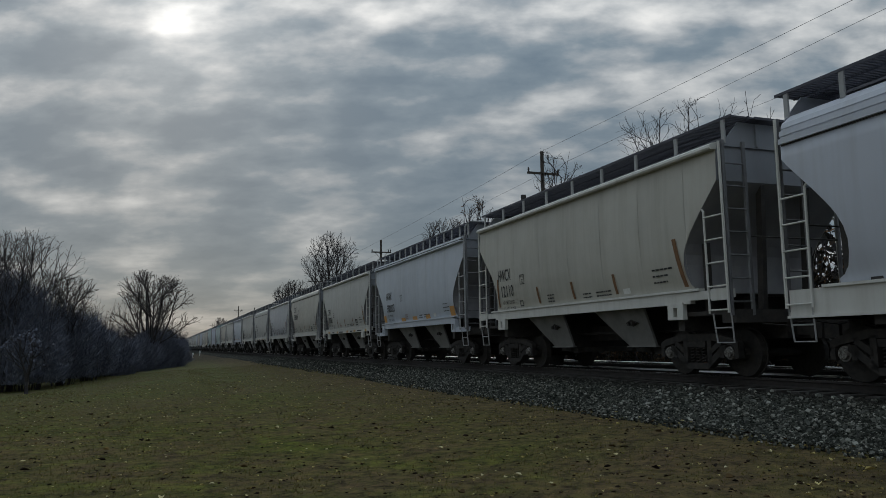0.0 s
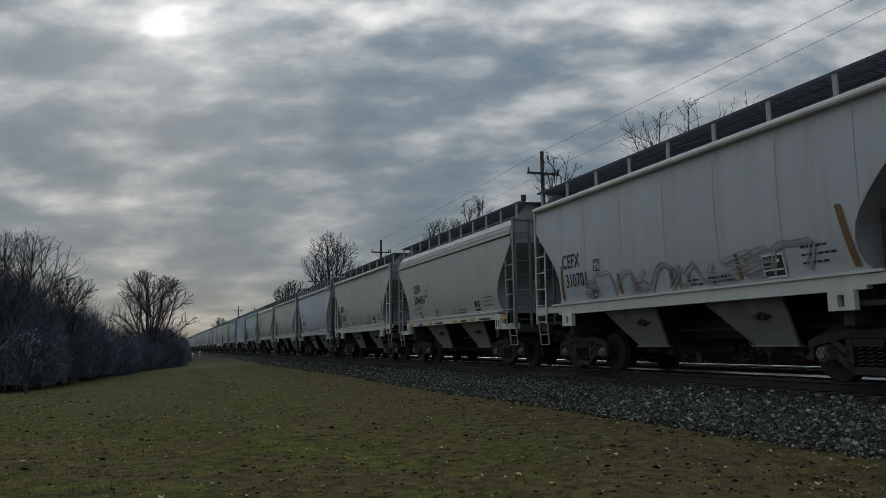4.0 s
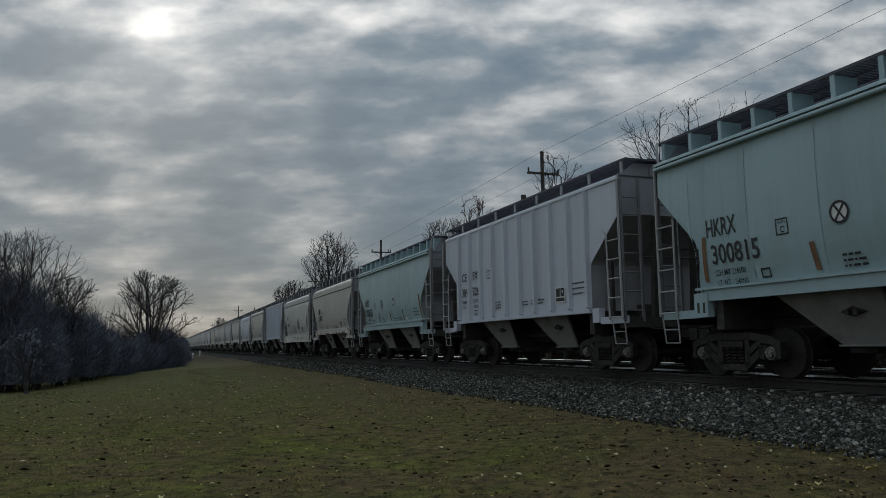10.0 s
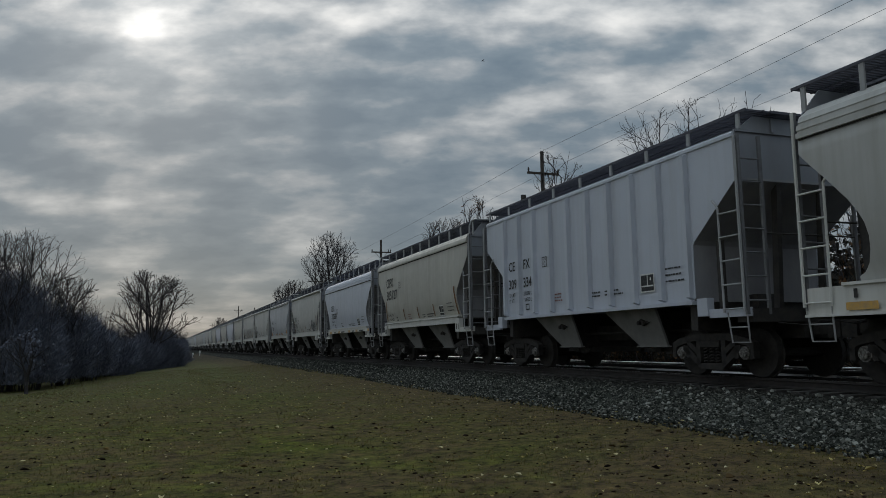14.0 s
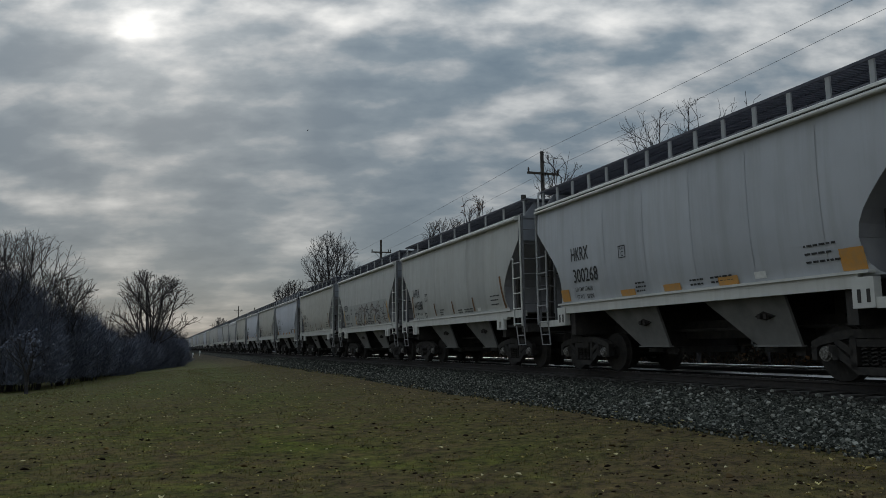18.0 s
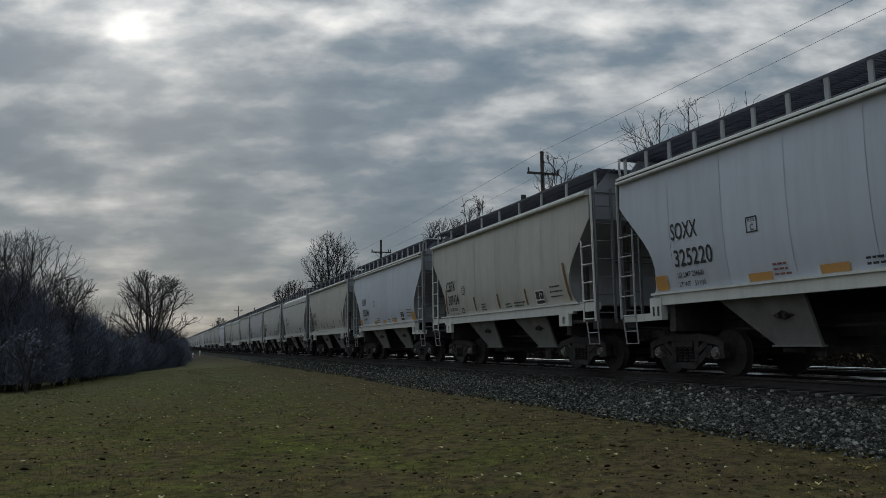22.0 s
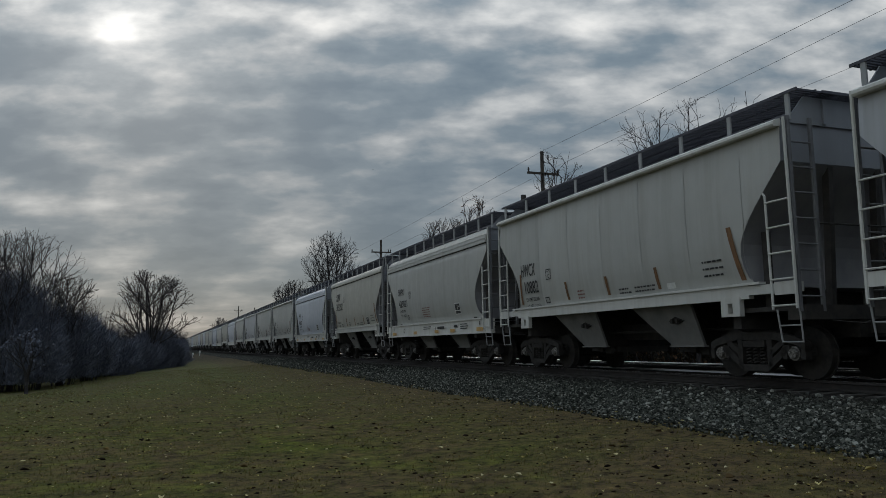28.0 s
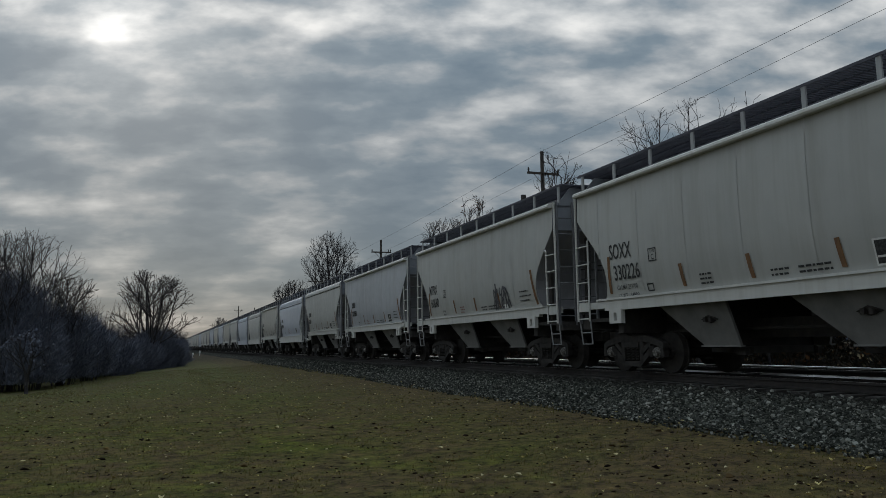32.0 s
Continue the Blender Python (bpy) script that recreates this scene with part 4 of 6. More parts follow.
def ribbon(path, thick):
    pts = []
    n = len(path) - 1
    for i, (u, v) in enumerate(path):
        p, q = path[max(i - 1, 0)], path[min(i + 1, n)]
        dx, dy = q[0] - p[0], q[1] - p[1]
        L = math.hypot(dx, dy) or 1
        pts += [(u - dy / L * thick / 2, v + dx / L * thick / 2), (u + dy / L * thick / 2, v - dx / L * thick / 2)]
    return pts, [(2 * i, 2 * i + 1, 2 * i + 3, 2 * i + 2) for i in range(n)]


def scrawl(st, y, z, w, h, n, name, mat, parent, thick=0.05, seed=0, label=""):
    """Sprayed tag that cannot be read: each looping stroke a part of its own."""
    rng = random.Random(seed)
    for k in range(n):
        cx, cw, hh = w * (k + 0.1) / n, w / n * rng.uniform(0.75, 1.05), h * rng.uniform(0.7, 1.0)
        kind = rng.randrange(4)
        if kind == 0:  # an arch with a foot
            path = [(cx, 0), (cx + 0.02, hh * 0.7)] + [(cx + cw / 2 - cw / 2 * math.cos(a), hh * 0.7 + hh * 0.3 * math.sin(a)) for a in (0.3 * i for i in range(1, 10))] + [(cx + cw, hh * 0.5), (cx + cw * 0.9, 0.02)]
        elif kind == 1:  # a bowl
            path = [(cx + cw / 2 + cw / 2 * math.cos(a), hh / 2 + hh / 2 * math.sin(a)) for a in (0.35 * i + 0.6 for i in range(18))]
        elif kind == 2:  # a stem and an arm
            path = [(cx + cw * 0.3, hh), (cx + cw * 0.25, hh * 0.5), (cx + cw * 0.3, 0.05), (cx + cw * 0.7, 0.02), (cx + cw * 0.95, 0.15), (cx + cw * 0.6, hh * 0.5), (cx + cw * 0.9, hh * 0.9)]
        else:  # a snake
            path = [(cx + cw / 2 + cw * 0.4 * math.cos(a * 1.6 + 0.5), hh * (1 - i / 15)) for i, a in ((i, 0.45 * i) for i in range(16))]
        # lean, stretch and shake each stroke, so that they run into one another
        lean, swing, ph = rng.uniform(-0.5, 0.6), rng.uniform(0.03, 0.09) * h, rng.uniform(0, 6)
        path = [(cx + (u - cx) * 1.35 + lean * v + swing * math.sin(5 * v / h + ph), max(0.0, v + swing * math.sin(6 * (u - cx) / cw + ph))) for u, v in path]
        pts, fs = ribbon(path, thick * rng.uniform(0.6, 1.6))
        on_side(st, [(pts, fs, y, z, 0, 0)], name, mat, parent, label, lift=0.019 + 0.0012 * k)


TEXT_AT = {  # mark: y, z, height, width; number: y, z, height, width (5 and 6 digits); plate box: y, z
    "barrel": (4.22, 2.57, 0.34, 0.84, 4.12, 2.09, 0.33, 0.80, 0.98, 2.76, 2.38),
    "patch": (3.83, 2.72, 0.33, 0.80, 3.80, 2.18, 0.33, 0.95, 1.12, 1.73, 2.57),
    "slanted": (4.16, 3.28, 0.40, 1.02, 4.16, 2.73, 0.40, 1.30, 1.58, 2.28, 3.14),
    "green": (4.19, 2.63, 0.33, 0.78, 4.12, 2.12, 0.35, 1.0, 1.20, 2.47, 2.43),
    "ribbed": (0,) * 11,
    "deep": (3.96, 2.80, 0.28, 0.78, 3.92, 2.30, 0.28, 1.0, 1.14, 2.50, 2.62),
    "flute": (3.66, 2.76, 0.32, 0.86, 3.62, 2.31, 0.32, 1.1, 1.30, 2.22, 2.55),
}


def lettered(car, st, mark, num, slant=0.0, load="", seed=0):
    """Reporting mark, number, load lines, plate box: each line a part of its own."""

    def line(s, yy, zz, h, w, name, slant=0.0, bold=0.012):
        v, f = flat_text(s, h, bold)
        on_side(st, [(v, f, yy, zz, w, slant)], name, STENCIL, car, "black stencilled lettering")

    if st.key == "ribbed":
        line(mark[:2], 4.02, 2.82, 0.27, 0.42, "reporting_mark")
        line(mark[2:], 3.06, 2.82, 0.27, 0.40, "reporting_mark")
        line(num[:3], 4.04, 2.30, 0.27, 0.50, "car_number")
        line(num[3:], 3.08, 2.30, 0.27, 0.50, "car_number")
        y2, z2, yp, zp = 3.9, 2.28, 1.9, 2.75
        for words, yy, zz, ww in (("LD LMT", 4.02, 2.06, 0.40), ("LT WT", 4.02, 1.88, 0.32), (load + " LB", 3.06, 2.06, 0.56), ("54500 LB", 3.02, 1.88, 0.52)):
            line(words, yy, zz, 0.11, ww, "load_limit", bold=0.006)
    else:
        y1, z1, h1, w1, y2, z2, h2, w5, w6, yp, zp = TEXT_AT[st.key]
        line(mark, y1, z1, h1, w1, "reporting_mark", slant)
        line(num, y2, z2, h2, w5 if len(num) == 5 else w6, "car_number", slant)
    if load and st.key != "ribbed":
        za = z2 - 0.22 if st.key != "slanted" else 1.98
        line("LD LMT " + load, y2 - 0.04, za, 0.10, 0.78, "load_limit", bold=0.004)
        line("LT WT", y2 - 0.04, za - 0.19, 0.10, 0.34, "light_weight", bold=0.004)
        line("5" + str(10 + seed % 40) + "00", y2 - 0.50, za - 0.19, 0.10, 0.32, "light_weight", bold=0.004)
    ring_box(st, yp, zp, 0.27, 0.28, 0.022, "plate_box", STENCIL, car)
    v, f = flat_text("C", 0.11, 0.01)
    on_side(st, [(v, f, yp - 0.09, zp + 0.04, 0.09, 0)], "plate_letter", STENCIL, car)
    v, f = flat_text("PLATE", 0.05, 0.006)
    on_side(st, [(v, f, yp - 0.05, zp + 0.19, 0.17, 0)], "plate_word", STENCIL, car)
    if st.key == "slanted":
        v, f = flat_text("VENT CAR WHEN UNLOADING", 0.075, 0.012)
        on_side(st, [(v, f, -0.4, 1.49, 1.75, 0)], "sill_lettering", STENCIL, car, "black stencilled lettering", lift=0.085)
    if st.key in ("deep", "flute"):
        v, f = flat_text("LIFT HERE", 0.06, 0.008)
        on_side(st, [(v, f, 5.0, 1.42, 0.42, 0)], "sill_lettering", STENCIL, car, "black stencilled lettering", lift=0.09)


def sill_marks(car, st, seed, low=1.12, x=-1.655):
    """Yellow reflectors, stencils and the jacking slot on a deep side sill."""

    def flat(y, z, w, h, name, mat, label=""):
        child(name, cached(("sillmark", round(w, 2), round(h, 2), mat.name), lambda: grid_mesh(name, [(0, 0, 0), (0, -w, 0), (0, -w, h), (0, 0, h)], [(0, 1, 2, 3)], mat)), car, label, at=pose(x, y, z))

    for y in (4.95, 2.0, -0.55, -2.2, -4.6):
        flat(min(y, 4.35) if low > 1.3 else y, low, 0.55 if abs(y) > 4 else 0.42, 0.12, "reflector", YELLOW, "scuffed yellow reflector strip")
    if low > 1.3:
        for y, w in ((3.2, 0.5), (1.3, 0.9), (-1.4, 0.5), (-3.0, 0.9)):
            flat(y, low + 0.03, w, 0.06, "sill_stencil", STENCIL)
        return
    for y in (4.80, -4.85):
        flat(y, 1.30, 0.07, 0.14, "jacking_slot", DARK_STEEL)
    for y, w, z, n in ((3.35, 0.2, 1.2, 3), (0.75, 0.9, 1.29, 2), (-0.62, 0.05, 1.25, 1), (-0.85, 0.85, 1.27, 1), (-2.55, 0.36, 1.29, 1), (-3.15, 0.75, 1.22, 3)):
        for i in range(n):
            flat(y, z + 0.075 * i, w * (1 if i % 2 else 0.86), 0.09 if n == 1 else 0.030, "sill_stencil", STENCIL)


def small_print(car, st, seed, placard=True, rust=True, orange=False, strip=None):
    rng = random.Random(seed)
    if st.key == "deep":
        bars(st, 0.95, 2.12, 0.95, 5, "warning_stencil", RED_STENCIL, car, seed=seed + 1, gap=0.085, thick=0.030)
    else:
        bars(st, -3.45, 2.16, 0.62, 3, "data_stencil", STENCIL, car, seed=seed, gap=0.13, thick=0.034)
        bars(st, 1.25, 1.95, 0.36, 3, "warning_stencil", RED_STENCIL if rng.random() < 0.4 else STENCIL, car, seed=seed + 1)
        bars(st, -0.55, 1.86, 0.42, 2, "lube_stencil", STENCIL, car, seed=seed + 2)
        bars(st, -1.15, 1.86, 0.75, 2, "inspection_stencil", STENCIL, car, seed=seed + 3)
    if st.key != "patch":
        ring_box(st, 2.95, 1.64 if st.key == "ribbed" else 1.76, 0.22, 0.17, 0.03, "consolidated_stencil", STENCIL, car)
    if placard:
        quad(st, -2.60, 1.76, 0.46, 0.36, "placard_back", STENCIL, car, label="black tracking label panel")
        ring_box(st, -2.58, 1.74, 0.50, 0.40, 0.03, "placard_frame", PLACARD, car, 0.026)
        on_side(st, [([(0.0, 0.0), (0.03, 0.0), (0.03, 0.22), (0.0, 0.22)], [(0, 1, 2, 3)], -2.82, 1.88, 0, 0)], "placard_bar", PLACARD, car, lift=0.026)
        on_side(st, [([(0.0, 0.0), (0.42, 0.0), (0.42, 0.03), (0.0, 0.03)], [(0, 1, 2, 3)], -2.62, 1.86, 0, 0)], "placard_bar", PLACARD, car, lift=0.026)
        on_side(st, [([(0.0, 0.0), (0.05, 0.0), (0.05, 0.06), (0.0, 0.06)], [(0, 1, 2, 3)], -2.92, 1.99, 0, 0)], "placard_spot", PLACARD, car, lift=0.026)
    else:
        quad(st, -2.28, 1.76, 0.27, 0.12, "inspection_label", PLACARD, car)
    if rust:
        for yy, hh in ((1.78, 0.46), (-0.08, 0.44), (-1.98, 0.46)):
            quad(st, yy, 1.78, 0.10, hh, "rust_strip", strip or RUST, car, slant=-0.10)
        quad(st, -4.40, 1.76, 0.12, 0.98, "rust_strip", strip or RUST, car, slant=-0.20)
        quad(st, 4.40, 1.80, 0.10, 0.85, "rust_strip", strip or RUST, car, slant=0.10)
    if orange:
        for yy, zz, w, h in ((4.50, 1.74, 0.40, 0.30), (1.85, 1.72, 0.55, 0.14), (0.30, 1.72, 0.55, 0.14), (-1.35, 1.71, 0.52, 0.16), (-4.10, 1.72, 0.44, 0.34)):
            quad(st, yy, zz, w, h, "reflective_patch", ORANGE, car, label="faded orange patch")


LABELS = {
    "barrel": "{} two-bay covered hopper car with rounded sides",
    "patch": "{} covered hopper car with faded orange patches",
    "slanted": "{} covered hopper car with slanted end sheets",
    "green": "{} covered hopper car with panelled sides",
    "ribbed": "{} covered hopper car with vertical side ribs",
    "deep": "{} covered hopper car with a deep side sill",
    "flute": "{} covered hopper car with fluted roof edges",
}
TONE = {"beige": "weathered beige", "sand": "sand-coloured", "grey": "light grey", "blue": "blue-grey", "white": "white", "green": "pale green", "teal": "pale teal-grey"}


def hopper_car(style, tone, near):
    st, body = STYLES[style], PAINTS[tone]
    car = new("hopper_car")
    car.empty_display_size = 0.5
    tagged(car, LABELS[style].format(TONE[tone]), "freight car", "cars of the freight train")
    trim = WHITE_TRIM if tone in ("beige", "sand", "white", "grey") else body
    k = (style, tone)
    sides = (-1, 1) if near else (-1,)
    child("body", cached((k, "body"), lambda: body_mesh(st, body)), car)
    half, n = EAVE_Y + 0.05, st.seams
    seams = [0.0 + n * (i + (0.5 if style == "patch" else 0.0)) for i in range(-6, 7)]
    if style == "ribbed":
        seams = [0.42 + 0.945 * i for i in range(-4, 5)]
    seams = [y for y in seams if abs(y) < 4.75]
    edges = [-half, *seams, half]
    for s in sides:
        if near:
            for i, (a, b) in enumerate(zip(edges, edges[1:])):
                child("side_panel", cached((k, "panel", s, i), lambda: panel_mesh(st, s, a, b, i == 0, i == len(edges) - 2, body)), car)
        else:
            child("side_panel", cached((k, "panel", s), lambda: panel_mesh(st, s, -half, half, True, True, body)), car)
        child("roof_edge", cached((k, "rim", s), lambda: rim_mesh(st, s, body if style in ("ribbed", "slanted", "deep", "flute") else trim)), car)
        if st.rim in ("double", "shoulder", "steps"):
            child("eave_lip", cached((style, "lip", s), lambda: eave_lip(st, s)), car, "dark strip for the shadow line under the roof's edge")
        child("side_sill", cached((k, "sill", s), lambda: sill_mesh(st, s, trim if style != "ribbed" else body)), car)
        if style == "ribbed":
            for y in [-4.24, *seams]:
                child("side_rib", cached((k, "rib", s), lambda: rib_mesh(st, s, body)), car, at=pose(0, y, 0))
        if st.sill == "tab" and near:
            for e in (-1, 1):
                for dy in (-0.09, 0.07):
                    child("jacking_slot", cached(("slot", s), lambda: slot_mesh(s)), car, at=pose(0, e * 4.49 + dy, 0))
        if st.sill == "thin":
            for e in (-1, 1):
                child("jacking_plate", cached((k, "tab", s, e), lambda: bolster_tab(s, e, trim)), car)
    for e in (-1, 1):
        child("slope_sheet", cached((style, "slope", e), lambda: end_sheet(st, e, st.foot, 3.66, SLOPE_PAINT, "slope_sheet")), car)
        child("end_panel", cached((k, "end", e), lambda: end_sheet(st, e, 3.66, st.top + 0.01, SHADED_END, "end_panel")), car)
        child("end_frame", cached(("endframe", e), lambda: end_frame(e)), car)
        child("coupler", cached(("coupler", e), lambda: coupler(e)), car)
        lm = trim if style in ("barrel", "deep") else LADDER_PAINT
        for s in sides:
            ladder = child("side_ladder", cached(("ladder", s, e, lm.name), lambda: side_ladder(s, e, lm)), car)
            for i in range(5 if s < 0 and (near or style != "ribbed") else 0):
                child("rung", cached(("rung", s, e, lm.name), lambda: ladder_rung(s, e, lm)), ladder, at=pose(0, 0, 1.26 + 0.44 * i))
            child("end_ladder", cached(("endladder", s, e), lambda: end_ladder(s, e, SHADED_LADDER)), car)
            if near:
                child("sill_step", cached(("step", s, e), lambda: stirrup(s, e, LADDER_PAINT)), car)
                if style in ("slanted", "green", "patch"):
                    child("corner_grab_iron", cached(("loop", s, e), lambda: corner_loop(s, e, LADDER_PAINT)), car)
        if near:
            child("air_hose", cached(("hose", e), lambda: air_hose(e)), car)
            child("crossover_board", cached(("cross", e), lambda: cross_board(e)), car)
        add_truck(car, e, near)
        h = child("hopper", cached("chute", chute_mesh), car, at=pose(0, e * 1.78, 0))
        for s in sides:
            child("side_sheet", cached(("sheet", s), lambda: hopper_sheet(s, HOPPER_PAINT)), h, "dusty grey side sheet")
        child("outlet_gate", cached("gate", gate_mesh), h, at=pose(0, -0.48, 0))
        if near:
            child("vibrator_bracket", cached("bracket", bracket_mesh), h, at=pose(-0.115, -0.38, 0))
    if near:
        child("brake_wheel", cached("brake", lambda: brake_gear(1)), car)
        child("air_reservoir", cached("airtank", lambda: air_tank(1)), car)
        child("centre_sill", cached("centre", centre_sill), car)
    for s in sides:
        child("running_board", cached(("board", s), lambda: board_mesh(s)), car)
    z0 = st.eave + 0.02
    child("hatch_trough", cached(("trough", st.eave), lambda: trough_mesh(st.eave + 0.12)), car)
    for y in (-3.96, -1.32, 1.32, 3.96):
        child("hatch_cover", cached("hatch", hatch_mesh), car, at=pose(0, y, 0))
    for e in (-1, 1):
        if near:
            child("roof_fascia", cached((k, "fascia", e), lambda: fascia_mesh(e, st.eave, SHADED_END)), car)
    y = -5.62
    while y < 5.63:
        child("walkway_post", cached(("post", k), lambda: post_mesh(-1, body if style == "green" else LADDER_PAINT, z0, style == "green")), car, at=pose(0, y, 0))
        y += (11.24 / round(11.24 / st.posts)) * (1 if near else 2)
    return car


def rib_mesh(st, s, mat):
    bm = bmesh.new()
    hexa(bm, [(s * 1.58, -0.07, 1.5), (s * 1.58, 0.07, 1.5), (s * 1.70, 0.058, 1.54), (s * 1.70, -0.058, 1.54)], [(s * 1.58, -0.07, 4.42), (s * 1.58, 0.07, 4.42), (s * 1.70, 0.058, 4.36), (s * 1.70, -0.058, 4.36)])
    for e in (-1, 1):
        box(bm, *sorted((s * 1.58, s * 1.597)), *sorted((e * 0.072, e * 0.10)), 1.52, 4.40)
    return mesh("side_rib", bm, mat)


# car by car: index, style, paint, reporting mark, number, load, extras
CONSIST = [
    (-2, "barrel", "sand", "", "", "", ""), (-1, "deep", "white", "", "", "", ""),
    (0, "barrel", "beige", "HWCX", "12110", "229100", ""), (1, "patch", "blue", "HKRX", "300023", "234500", ""),
    (2, "barrel", "sand", "CEFX", "309265", "232700", "p"), (3, "slanted", "beige", "CBFX", "305609", "233400", "p"),
    (4, "barrel", "grey", "CEFX", "310701", "", "pg"), (5, "flute", "sand", "CEFX", "304451", "231500", "p"),
    (6, "barrel", "sand", "MBKX", "102568", "232300", "p"), (7, "patch", "blue", "JAIX", "860824", "234500", ""),
    (8, "barrel", "sand", "HWCX", "13249", "223700", ""), (9, "slanted", "beige", "CBFX", "305627", "233200", "p"),
    (10, "green", "teal", "HKRX", "300815", "234500", "x"), (11, "ribbed", "white", "CEFX", "309326", "231500", "p"),
    (12, "green", "teal", "HKRX", "300833", "234600", "x"), (13, "flute", "beige", "CBFX", "314075", "231000", "p"),
    (14, "deep", "sand", "MQRX", "130206", "", "pt"), (15, "ribbed", "white", "CEFX", "309334", "231500", "p"),
    (16, "slanted", "beige", "CBFX", "305127", "233200", "p"), (17, "flute", "white", "CEFX", "312624", "231500", "p"),
    (18, "barrel", "sand", "HWCX", "10768", "232300", "t"), (19, "patch", "grey", "HKRX", "300268", "234600", ""),
    (20, "barrel", "sand", "WFRX", "410388", "232500", ""), (21, "barrel", "sand", "CEFX", "310711", "232500", "G"),
    (22, "barrel", "beige", "HWCX", "11322", "232400", ""), (23, "patch", "white", "SOXX", "325220", "234600", "p"),
    (24, "barrel", "beige", "CBFX", "307434", "232400", "p"), (25, "patch", "white", "SOXX", "325294", "234700", "p"),
    (26, "barrel", "beige", "HWCX", "12185", "232100", ""), (27, "flute", "sand", "CBFX", "313717", "231000", "p"),
    (28, "barrel", "sand", "", "", "", "p"), (29, "barrel", "grey", "HWCX", "11244", "232400", ""),
    (30, "barrel", "sand", "HWCX", "10882", "232300", ""), (31, "deep", "sand", "SHPX", "435021", "230000", "p"),
    (32, "slanted", "beige", "CBFX", "305252", "233200", "p"), (33, "deep", "white", "SHPX", "433602", "233000", "p"),
    (34, "barrel", "sand", "SOXX", "330226", "232700", "p"), (35, "barrel", "sand", "MTRX", "60680", "", "t"),
    (36, "barrel", "grey", "", "", "", "p"), (37, "slanted", "sand", "", "", "", "p"), (38, "deep", "white", "", "", "", "p"), (39, "barrel", "beige", "", "", "", "p"),
]
rng = random.Random(11)
for k in range(40, 62):
    CONSIST.append((k, rng.choice(("barrel", "barrel", "patch", "deep", "slanted")), rng.choice(("sand", "beige", "grey", "blue", "sand")), "", "", "", ""))

CARS = []
for k, style, tone, mark, num, load, extra in CONSIST:
    near = k <= 39
    car = hopper_car(style, tone, near)
    st = STYLES[style]
    if near and k >= 0:
        if mark:
            lettered(car, st, mark, num, slant=(0.22 if k in (3, 32) else 0.0), load=load, seed=k * 7)
            if style == "deep":
                sill_marks(car, st, k)
            elif style == "flute" or k == 2:
                sill_marks(car, st, k, 1.43, -1.626)
        else:
            bars(st, 4.1, 2.70, 0.8, 1, "lettering", STENCIL, car, thick=0.28, seed=k)
            bars(st, 4.1, 2.26, 0.9, 1, "lettering", STENCIL, car, thick=0.28, seed=k + 50)
        small_print(car, st, k * 13 + 5, placard="p" in extra, rust=style in ("barrel", "slanted", "green"), orange=style == "patch", strip=YELLOW if k == 21 else None)
        if "t" in extra:
            ty, tz, tw = {14: (-0.9, 2.0, 0.8), 18: (-2.50, 1.72, 1.05), 35: (-1.5, 1.75, 1.2)}.get(k, (-2.4, 1.74, 1.2))
            scrawl(st, ty, tz, tw, 0.8, 8, "graffiti_stroke", SPRAY, car, 0.05, k, "black spray-painted stroke")
            if k == 14:
                scrawl(st, 2.0, 1.78, 2.2, 0.6, 5, "graffiti_stroke", FADED_SPRAY, car, 0.03, 99, "faint grey spray-painted stroke")
        if "g" in extra or "G" in extra:
            big = "G" in extra
            for off, mt, th in ((0.0, BROWN_SPRAY if big else FADED_SPRAY, 0.045), (0.07, BROWN_SPRAY if big else FADED_SPRAY, 0.022)):
                scrawl(st, (2.0 if big else 3.4) + off, 1.74 + off, 6.2 if big else 6.8, 1.0 if big else 0.55, 10, "graffiti_stroke", mt, car, th, k, "sprayed outline stroke")
            if big:
                scrawl(st, 1.9, 1.78, 5.6, 0.85, 7, "graffiti_stroke", SPRAY, car, 0.028, k + 5, "thin black sprayed stroke")
                n = 6
                pts = [(u, 1.10 * j / n) for j in range(n + 1) for u in (0, 8.7)]
                on_side(st, [(pts, [(2 * j, 2 * j + 1, 2 * j + 3, 2 * j + 2) for j in range(n)], 4.42, 1.74, 0, 0)], "repainted_band", WASH, car, "dull grey repainted lower band", lift=0.015)
        if "x" in extra:
            for dy in (1.18, -0.75):
                disc_pts = [(0.17 * math.cos(a), 0.17 * math.sin(a)) for a in (2 * math.pi * i / 20 for i in range(20))]
                on_side(st, [(disc_pts, [tuple(range(20))], dy, 2.62, 0, 0)], "roundel", PLACARD, car, "white roundel with a crossed-out sign", lift=0.019)
                ring = [(r * math.cos(a), r * math.sin(a)) for a in (2 * math.pi * i / 20 for i in range(20)) for r in (0.14, 0.18)]
                faces = [(2 * i, 2 * i + 1, (2 * i + 3) % 40, (2 * i + 2) % 40) for i in range(20)]
                sign = on_side(st, [(ring, faces, dy, 2.62, 0, 0), ([(-0.11, -0.13), (-0.08, -0.14), (0.11, 0.12), (0.08, 0.14)], [(0, 1, 2, 3)], dy, 2.62, 0, 0), ([(0.11, -0.13), (0.08, -0.14), (-0.11, 0.12), (-0.08, 0.14)], [(0, 1, 2, 3)], dy, 2.62, 0, 0)], "roundel_sign", STENCIL, car, lift=0.026)
    CARS.append((k, car))


def car_y(k, s):
    return FRONT_Q + CAR_PITCH * k - s - EAVE_Y + (lerp(k - 1, SLACK) + lerp(k, SLACK)) / 2


for k, car in CARS:
    car.matrix_basis = pose(TC, car_y(k, RUN[0][1]), 0)


